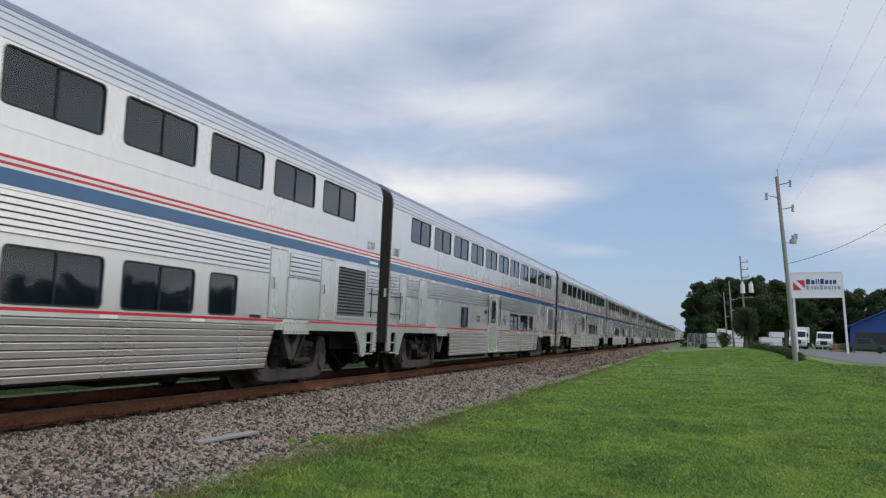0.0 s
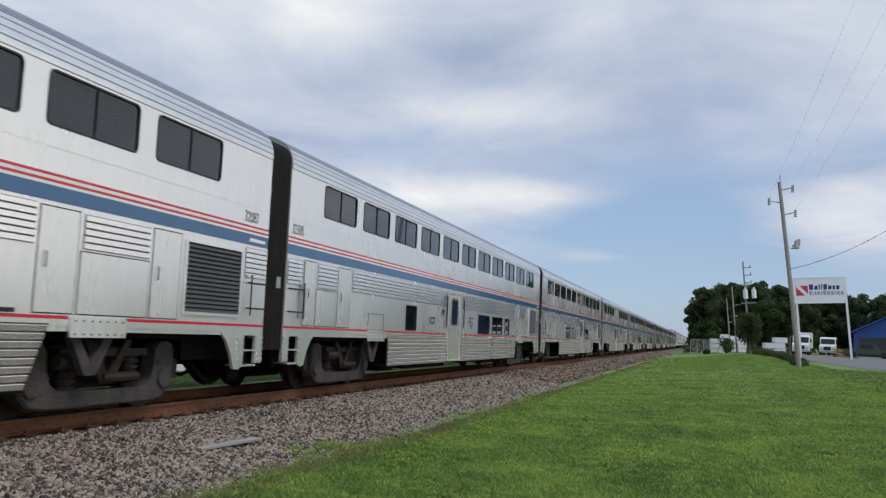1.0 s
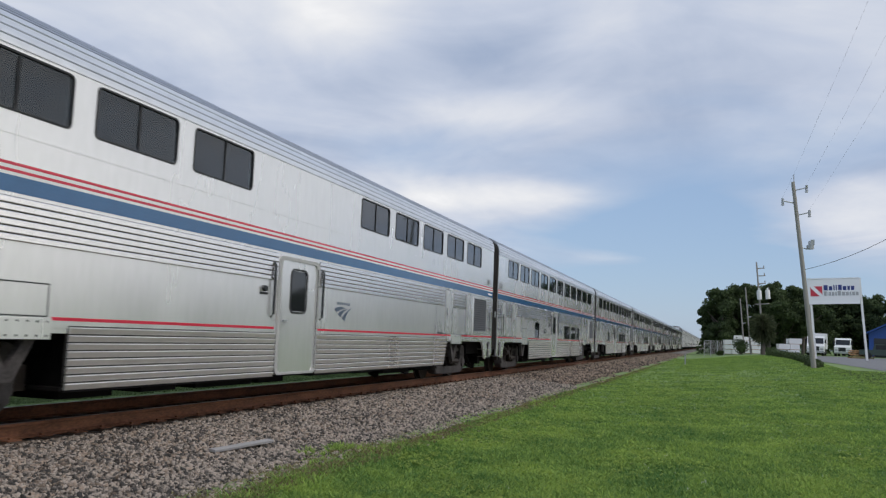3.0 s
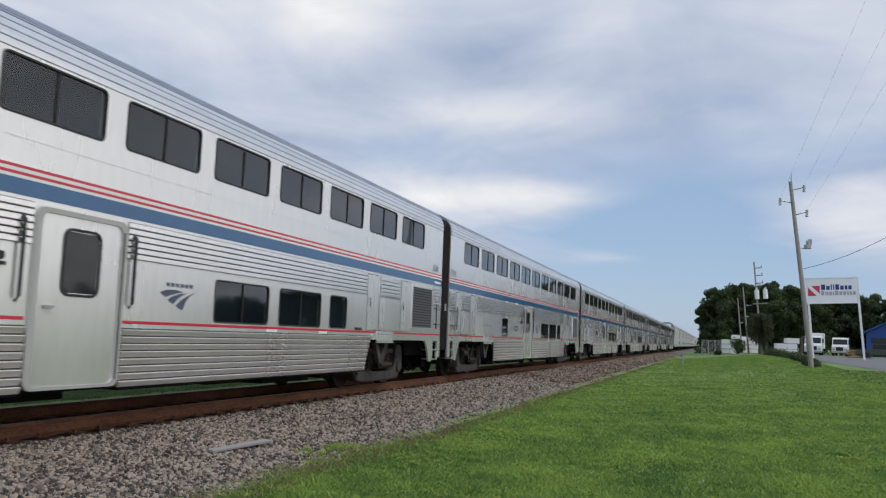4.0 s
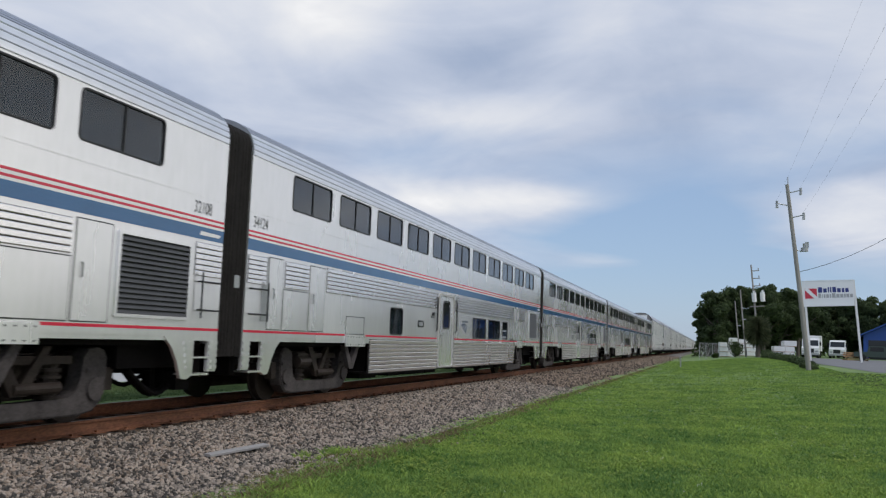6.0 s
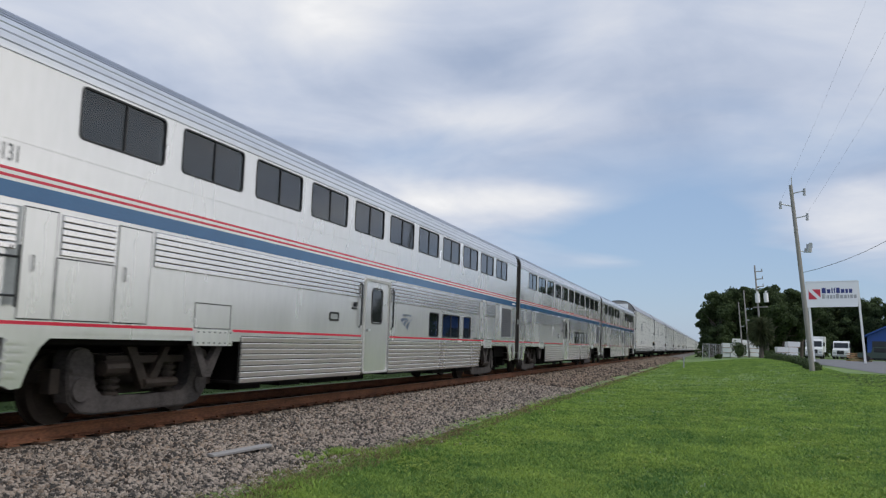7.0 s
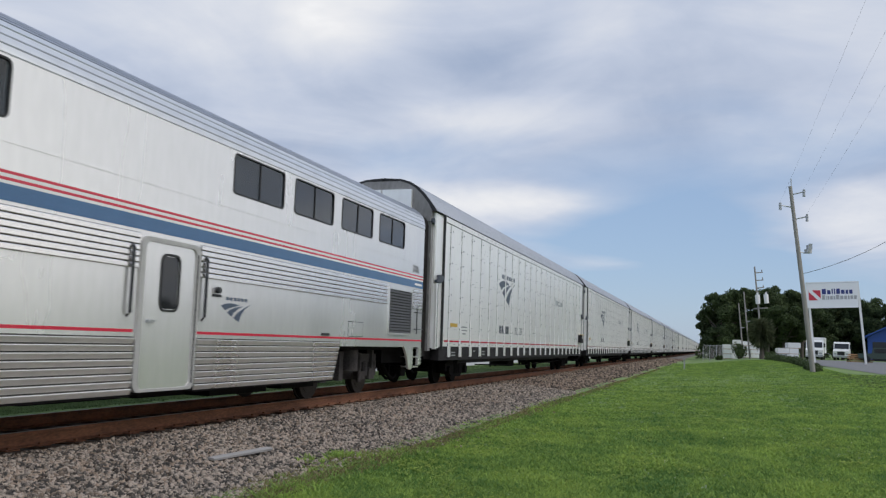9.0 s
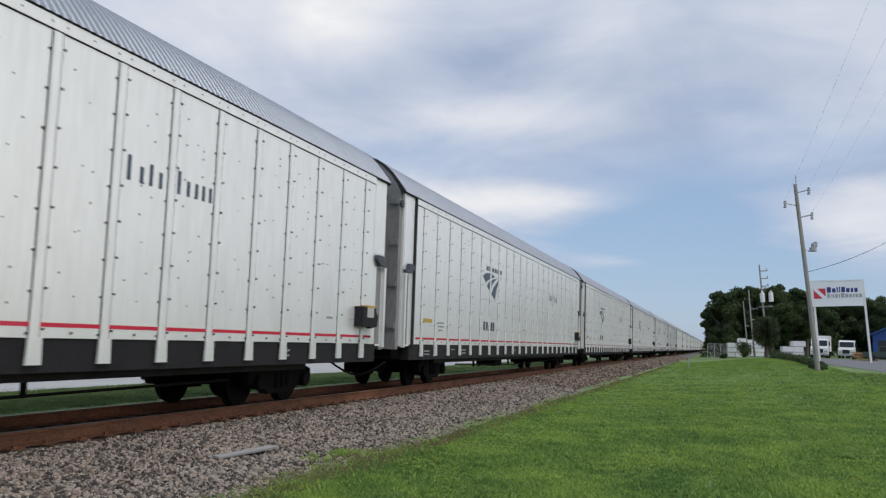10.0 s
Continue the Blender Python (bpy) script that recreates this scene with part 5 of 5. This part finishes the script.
def palm():
    """A shaggy cabbage palm with a skirt of dead fronds."""
    x, y, z = placed(2.95, 112)
    ob = tagged(new("palm_tree"), "shaggy green palm with hanging dead fronds", "palm tree")
    ob.matrix_basis = pose(x, y, z)
    part("trunk", Mesh().tube([(0, 0, -0.3), (0.1, 0, 1.6), (0.05, 0, 3.6)], 0.30, 10, 0.24), BARK, ob)
    rng = np.random.default_rng(3)
    v, f = [], []
    for k in range(170):
        a, e = rng.uniform(0, 6.28), rng.uniform(-1.35, 1.2)
        length = rng.uniform(1.3, 1.95)
        for j in range(9):
            a2, e2 = a + rng.normal(0, 0.16), e + rng.normal(0, 0.13)
            d = np.array([math.cos(a2) * math.cos(e2), math.sin(a2) * math.cos(e2), math.sin(e2)])
            s = np.cross(d, (0, 0, 1)); s /= np.linalg.norm(s) + 1e-6
            o = np.array([0.05, 0, 3.7 + rng.uniform(-1.0, 0.3)])
            mid, tip = o + d * length * 0.65, o + d * length + np.array([0, 0, -0.35])
            i = len(v)
            v += [o - s * 0.02, o + s * 0.02, mid + s * 0.08, tip, mid - s * 0.08]
            f.append((i, i + 1, i + 2, i + 3, i + 4))
    me = bpy.data.meshes.new("fronds")
    me.from_pydata([tuple(map(float, p)) for p in v], [], f)
    part("fronds", me, PALM, ob)


palm()


def bush(az, dist, size, seed, tall=1.0):
    x, y, z = placed(az, dist)
    ob = tagged(new("bush"), "rough dark green bush by the yard fence", "bush", "bushes")
    ob.matrix_basis = pose(x, y, z)
    rnd = random.Random(seed)
    stems = Mesh()
    centres, radii = [], []
    for k in range(9):
        a = k * 2.4
        p = (size * 0.6 * math.cos(a) * rnd.random(), size * 0.6 * math.sin(a) * rnd.random(), size * tall * rnd.uniform(0.3, 0.9))
        stems.tube([(0, 0, -0.1), p], 0.03, 5, 0.012)
        centres.append(p); radii.append(size * rnd.uniform(0.25, 0.42))
    part("stems", stems, BARK, ob)
    v, f = leaf_cloud(centres, radii, 1600, 0.10, seed)
    part("leaves", leaf_mesh(v, f, LEAF), LEAF, ob)


for k, (az, dist, size, tall) in enumerate(((1.62, 112, 1.7, 1.1), (3.45, 108, 1.0, 0.9), (0.35, 118, 0.7, 0.8))):
    bush(az, dist, size, 60 + k, tall)


def undergrowth():
    """Rough weeds and scrub in a strip from the palm to the leaning pole."""
    rnd = random.Random(12)
    centres, radii = [], []
    for k in range(150):
        s = rnd.random()
        az, dist = 3.4 + 2.7 * s, 108 - 56 * s ** 0.8
        x, y, z = placed(az + rnd.uniform(-0.25, 0.25), dist)
        r = rnd.uniform(0.14, 0.36) * (1.25 - 0.5 * s)
        centres.append((x, y, z + r * 0.5)); radii.append(r)
    v, f = leaf_cloud(centres, radii, 15000, 0.075, 12, 1.3)
    tagged(new("undergrowth", leaf_mesh(v, f, LEAF)), "rough dark green weeds along the yard's edge", "weeds", kind="stuff")


undergrowth()
x, y, z = placed(-1.75, 68)
tagged(part("marker_post", Mesh().box(-0.05, 0.05, -0.05, 0.05, -0.1, 0.75).box(-0.07, 0.07, -0.07, 0.07, 0.75, 0.80), GALV, None, at=pose(x, y, z)), "short grey marker post beside the gravel", "marker post")


def utility_pole():
    base, top = Vector((5.41, 52.0, 0.28)), Vector((4.33, 52.0, 10.9))
    ob = tagged(new("utility_pole"), "leaning grey wooden utility pole with a floodlight", "utility pole")
    part("pole", Mesh().tube([base + Vector((0, 0, -0.3)), base.lerp(top, 0.5), top], 0.145, 12, 0.10), POLE, ob)
    part("spike", Mesh().tube([top + Vector((0.06, 0, -0.5)), top + Vector((0.05, 0, 0.45))], 0.03), GALV, ob)

    def spot(z):
        return base.lerp(top, (z - base.z) / (top.z - base.z))
    for z, s in ((10.4, 1), (9.65, -1), (8.95, 1)):
        p = spot(z)
        arm = part("bracket", Mesh().tube([p, p + Vector((s * 0.45, 0, 0.10)), p + Vector((s * 0.66, 0, 0.16))], 0.035), GALV, ob)
        ins = Mesh()
        for k in range(4):
            ins.cyl((p.x + s * 0.68, p.y), 0.085 - 0.012 * (k % 2), p.z - 0.12 + k * 0.11, p.z - 0.04 + k * 0.11, "z", 10)
        part("insulator", ins, GALV, arm)
    p = spot(7.1)
    lamp = part("floodlight", Mesh().cyl((p.x + 0.52, p.y), 0.20, p.z - 0.12, p.z + 0.10, "z", 14).cyl((p.x + 0.56, p.y), 0.14, p.z + 0.10, p.z + 0.34, "z", 12).box(p.x + 0.55, p.x + 0.74, p.y - 0.12, p.y + 0.1, p.z + 0.12, p.z + 0.42), GALV, ob, "grey floodlight")
    part("bracket", Mesh().tube([p, p + Vector((0.35, 0, -0.12))], 0.03), GALV, lamp)
    # cables
    def cable(a, b, sag, r):
        a, b = Vector(a), Vector(b)
        m = Mesh().tube([a.lerp(b, s) - Vector((0, 0, sag * 4 * s * (1 - s))) for s in [i / 12 for i in range(13)]], r, 5)
        tagged(part("cable", m, WIRE, None), "thin dark overhead cable from the utility pole", "cable", "overhead cables")
    cable(spot(5.78), (16.0, 60.0, 12.9), 0.95, 0.015)
    for z, s in ((10.5, 1), (9.75, -1), (9.05, 1)):
        q = spot(z) + Vector((s * 0.68, 0, 0.2))
        cable(q, (q.x + 0.6, 4.0, q.z + 2.6), 0.3, 0.0022)


utility_pole()


def far_pole(az, dist, top_el, width, label, dress, lean=4.5):
    x, y, z = placed(az, dist)
    h = EYE_Z + dist * math.tan(radians(top_el)) - z
    ob = tagged(new("utility_pole"), label, "utility pole")
    ob.matrix_basis = pose(x + h * math.tan(radians(lean)), y, z, 0, -lean, 0)
    part("pole", Mesh().tube([(0, 0, -0.3), (0, 0, h)], width, 8, width * 0.7), POLE, ob)
    if dress:
        for k, dz in enumerate((0.9, 1.9, 2.9)):
            part("cross_arm", Mesh().box(0, 0.95, -0.05, 0.05, h - dz, h - dz + 0.12).cyl((0.85, 0), 0.06, h - dz + 0.1, h - dz + 0.4, "z", 8), POLE, ob)
        for sx in (-0.1, 0.95):
            can = part("transformer", Mesh().cyl((sx + 0.1, -0.35), 0.29, h - 4.95, h - 3.75, "z", 14).cyl((sx + 0.1, -0.35), 0.10, h - 3.75, h - 3.5, "z", 8), PAINT, ob, "pale grey transformer can")
            part("bushing", Mesh().cyl((sx + 0.25, -0.35), 0.05, h - 3.75, h - 3.4, "z", 8), GALV, can)
        part("cross_arm", Mesh().box(-0.6, 1.2, -0.06, 0.06, h - 5.6, h - 5.45), POLE, ob)
    else:
        part("bracket", Mesh().box(-0.1, 0.45, -0.04, 0.04, h * 0.55, h * 0.55 + 0.12), GALV, ob)


far_pole(2.58, 118, 5.47, 0.14, "far grey wooden pole with two transformers", True)
far_pole(1.6, 118, 3.12, 0.10, "slim grey wooden pole by the yard", False)
far_pole(1.92, 114, 3.85, 0.11, "slim grey wooden pole by the yard", False)


def yard_sign():
    d = 85.0
    x0, x1 = d * math.tan(radians(5.60)), d * math.tan(radians(8.50))
    z0, z1 = EYE_Z + d * math.tan(radians(2.92)), EYE_Z + d * math.tan(radians(4.50))
    ob = tagged(new("yard_sign"), "white company sign with red square and dark blue bars", "sign")
    w, h = x1 - x0, z1 - z0
    m = Mesh().box(x0, x1, d, d + 0.25, z0, z1)
    part("board", m, BOARD, ob, "white sign board")
    for a in ((x0, x1, z1 - 0.05, z1 + 0.03), (x0, x1, z0 - 0.03, z0 + 0.05)):
        part("frame_rail", Mesh().box(a[0], a[1], d - 0.02, d + 0.27, a[2], a[3]), BOARD, ob)
    for x in (x0 + 0.15, x1 + 0.05):
        zb = float(lawn_z(x, d)) - 0.2
        xb = x + 0.035 * (z1 - zb)
        part("post", Mesh().prism([(x - 0.09, z1), (xb - 0.09, zb), (xb + 0.09, zb), (x + 0.09, z1)], d + 0.02, d + 0.24), PAINT, ob)
    lx, lz, s = x0 + 0.05 * w, z0 + 0.30 * h, 0.245 * w
    sq = part("square", Mesh().box(lx, lx + s * 0.95, d - 0.012, d, lz, lz + s * 0.86), SIGN_RED, ob)
    part("slash", Mesh().prism([(lx + 0.02, lz + s * 0.86), (lx + 0.28 * s, lz + s * 0.86), (lx + s * 0.95, lz + 0.14 * s), (lx + s * 0.95, lz), (lx + 0.70 * s, lz), (lx + 0.02, lz + 0.72 * s)], d - 0.018, d - 0.012), BOARD, sq)
    a = lx + s * 1.06
    for k, (wd, tall) in enumerate(((0.34, 1), (0.28, 0.75), (0.1, 1), (0.1, 1), (0.3, 1), (0.28, 0.75), (0.2, 0.75), (0.26, 0.75))):
        part("bar", Mesh().box(a, a + wd * 0.235 * w, d - 0.012, d, lz + 0.50 * s, lz + 0.50 * s + 0.46 * s * tall), SIGN_BLUE, ob)
        a += wd * 0.235 * w + 0.022 * w
    a = lx + s * 1.06
    for k, wd in enumerate((0.22, 0.06, 0.14, 0.2, 0.12, 0.26, 0.24, 0.22, 0.13, 0.2, 0.22)):
        part("bar", Mesh().box(a, a + wd * 0.25 * w, d - 0.012, d, lz + 0.04 * s, lz + (0.34 if k in (0, 5) else 0.26) * s + 0.08 * s), GALV, ob)
        a += wd * 0.25 * w + 0.0165 * w

    c = Vector((0.5 * (x0 + x1), d, 0.5 * (z0 + z1)))
    ob.matrix_basis = Matrix.Translation(c) @ Matrix.Rotation(radians(-2.3), 4, "Y") @ Matrix.Translation(-c)


yard_sign()


def lorry(az, dist, yaw, box, label):
    x, y, z = placed(az, dist, 0.02)
    ob = tagged(new("truck"), label, "truck", "parked trucks")
    ob.matrix_basis = pose(x, y, z, 0, 0, yaw)
    # the front looks to -y
    cab = part("cab", Mesh().prism([(0.0, 0.55), (0.0, 1.35), (1.15, 1.62), (1.55, 2.55), (1.75, 2.72), (3.1, 2.75), (3.1, 0.55)], -1.1, 1.1, "x"), PAINT, ob, "white cab and bonnet")
    part("windscreen", Mesh().prism([(1.17, 1.70), (1.50, 2.45), (1.47, 2.47), (1.14, 1.72)], -0.98, 0.98, "x"), DARK_GLASS, cab)
    part("grille", Mesh().box(-0.5, 0.5, -0.03, 0.02, 0.72, 1.28), VENT, cab)
    part("bumper", Mesh().box(-1.12, 1.12, -0.12, 0.1, 0.40, 0.66), GALV, cab)
    for s in (-1, 1):
        part("headlight", Mesh().box(s * 0.62, s * 1.0, -0.025, 0.02, 0.80, 1.02), GALV, cab)
        part("mirror", Mesh().box(s * 1.18, s * 1.36, 1.2, 1.32, 1.75, 2.3), SILL, cab)
        part("side_window", Mesh().box(s * 1.098, s * 1.106, 1.7, 2.6, 1.72, 2.45), DARK_GLASS, cab)
        for wy in (0.75, 6.2):
            wh = part("wheel", Mesh().cyl((wy, 0.5), 0.5, s * 0.78, s * 1.10, "x", 18), TYRE, ob)
            part("rim", Mesh().cyl((wy, 0.5), 0.28, s * 1.10, s * 1.115, "x", 12), GALV, wh)
    part("chassis", Mesh().box(-0.5, 0.5, 0.3, 7.4, 0.55, 0.8), SILL, ob)
    if box:
        part("cargo_box", Mesh().box(-1.0, 1.25, 3.3, 7.6, 0.95, 3.15), PAINT, ob, "white cargo box")
    else:
        part("flat_bed", Mesh().box(-1.2, 1.2, 3.3, 7.6, 0.95, 1.15).box(-1.2, 1.2, 3.3, 3.4, 1.15, 2.1), SILL, ob)


lorry(6.0, 128, -9, True, "white lorry with a cargo box parked on the asphalt")
lorry(7.5, 140, -12, False, "white flatbed lorry parked on the asphalt")


def stack(az, dist, width, high, depth, seed, label):
    """Bundles of boards in white wrapping, piled on bearers."""
    x, y, z = placed(az, dist)
    ob = tagged(new("timber_stack"), label, "timber stack", "wrapped timber stacks")
    ob.matrix_basis = pose(x, y, z)
    rnd = random.Random(seed)
    rows = max(2, round(high / 0.62))
    for r in range(rows):
        a = -width / 2
        while a < width / 2 - 0.3:
            w = rnd.uniform(1.1, 1.5)
            zz = r * high / rows
            if not (r == rows - 1 and rnd.random() < 0.25):
                o = rnd.uniform(-0.12, 0.12)
                b = part("wrapped_pack", Mesh().prism([(a + 0.02, zz + 0.06), (a + w - 0.03, zz + 0.06), (a + w - 0.03, zz + high / rows - 0.06), (a + w - 0.10, zz + high / rows), (a + 0.08, zz + high / rows), (a + 0.02, zz + high / rows - 0.05)], o, depth + o), PAINT, ob)
                part("bearer", Mesh().box(a + 0.05, a + w - 0.05, o + 0.2, o + 0.3, zz, zz + 0.06), LUMBER, b)
            a += w


stack(1.15, 122, 2.4, 2.6, 4.5, 1, "tall pile of white wrapped board bundles")
stack(2.05, 126, 1.8, 2.3, 4.5, 2, "pile of white wrapped board bundles")
stack(4.45, 112, 2.2, 2.1, 4.5, 3, "pile of white wrapped board bundles")


def lumber(az, dist, width, seed):
    x, y, z = placed(az, dist)
    ob = tagged(new("lumber_pile"), "low pile of fresh orange-brown lumber", "lumber")
    ob.matrix_basis = pose(x, y, z)
    rnd = random.Random(seed)
    for r in range(5):
        for k in range(4):
            part("board", shared(("board", width), lambda: Mesh().box(-width / 2, width / 2, 0, 0.28, 0, 0.14)), LUMBER, ob, at=pose(rnd.uniform(-0.3, 0.3), k * 0.3, r * 0.2, 0, 0, rnd.uniform(-2, 2)))


lumber(8.6, 108, 2.2, 5)


def shed():
    ob = tagged(new("warehouse"), "blue metal-clad warehouse with a low gable", "building")
    d = 145.0
    x0 = d * math.tan(radians(8.85))
    z = float(lawn_z(x0, d))
    ob.matrix_basis = pose(x0, d, z, 0, 0, -9.2)
    eave = EYE_Z + d * math.tan(radians(1.18)) - z
    part("wall", Mesh().prism([(0.3, -0.3), (10, -0.3), (10, eave), (5.2, eave + 2.4), (0.3, eave)], 0, 20), BLUE_METAL, ob, "blue ribbed metal wall")
    part("roof", Mesh().prism([(-0.2, eave - 0.2), (-0.2, eave), (5.2, eave + 2.7), (10.5, eave), (10.5, eave - 0.2), (5.2, eave + 2.5)], -0.8, 20.5), BLUE_METAL, ob, "blue metal roof")
    # no opening here: a flat dark panel carries the shade inside
    part("doorway", Mesh().box(1.0, 8, -0.05, -0.01, -0.2, eave - 0.8), DARK_GLASS, ob, "dark panel standing in for the unlit doorway")


shed()


def parked_car():
    x, y, z = placed(9.75, 108, 0.02)
    ob = tagged(new("car"), "dark green pickup truck parked by the warehouse", "car")
    ob.matrix_basis = pose(x, y, z, 0, 0, 80)
    body = part("body", Mesh().prism([(-2.5, 0.45), (-2.5, 0.95), (-1.3, 1.05), (-0.7, 1.7), (0.9, 1.72), (1.1, 1.05), (2.5, 1.0), (2.5, 0.45)], -0.9, 0.9, "x"), PICKUP, ob)
    part("side_window", Mesh().box(-0.91, 0.91, -0.6, 0.8, 1.1, 1.6), DARK_GLASS, body)
    for sx in (-1, 1):
        for wy in (-1.6, 1.6):
            part("wheel", Mesh().cyl((wy, 0.38), 0.38, sx * 0.70, sx * 0.93, "x", 16), TYRE, ob)


parked_car()


def fence():
    ob = tagged(new("chain_link_fence"), "grey chain-link fence at the lawn's end", "fence")
    a, b = Vector((-1.2, 118, 0)), Vector((1.3, 118, 0))
    n = 4
    for k in range(n):
        p = a.lerp(b, k / (n - 1))
        z = float(lawn_z(p.x, p.y))
        part("post", Mesh().cyl((p.x, p.y), 0.045, z - 0.2, z + 2.0, "z", 8), GALV, ob)
    z = float(lawn_z(0, 118))
    mesh_wires = Mesh()
    for k in range(26):
        s = k * 0.19 - 2.0
        for sg in (-1, 1):
            x0, x1 = -1.2 + (s if sg > 0 else s), -1.2 + s + 2.0
            q = [(x0, 0.05), (x1, 1.95)] if sg > 0 else [(x0, 1.95), (x1, 0.05)]
            pts = []
            for x, h in q:
                pts.append((x, h))
            (xa, ha), (xb, hb) = pts
            lo, hi = max(xa, -1.2), min(xb, 1.3)
            if hi - lo > 0.05:
                f = lambda x: ha + (hb - ha) * (x - xa) / (xb - xa)
                mesh_wires.tube([(lo, 118, z + f(lo)), (hi, 118, z + f(hi))], 0.008, 4)
    tagged(part("wire_mesh", mesh_wires, GALV, ob), kind="stuff")
    part("top_rail", Mesh().tube([(-1.2, 118, z + 2.0), (1.3, 118, z + 2.0)], 0.03), GALV, ob)


fence()


motions()
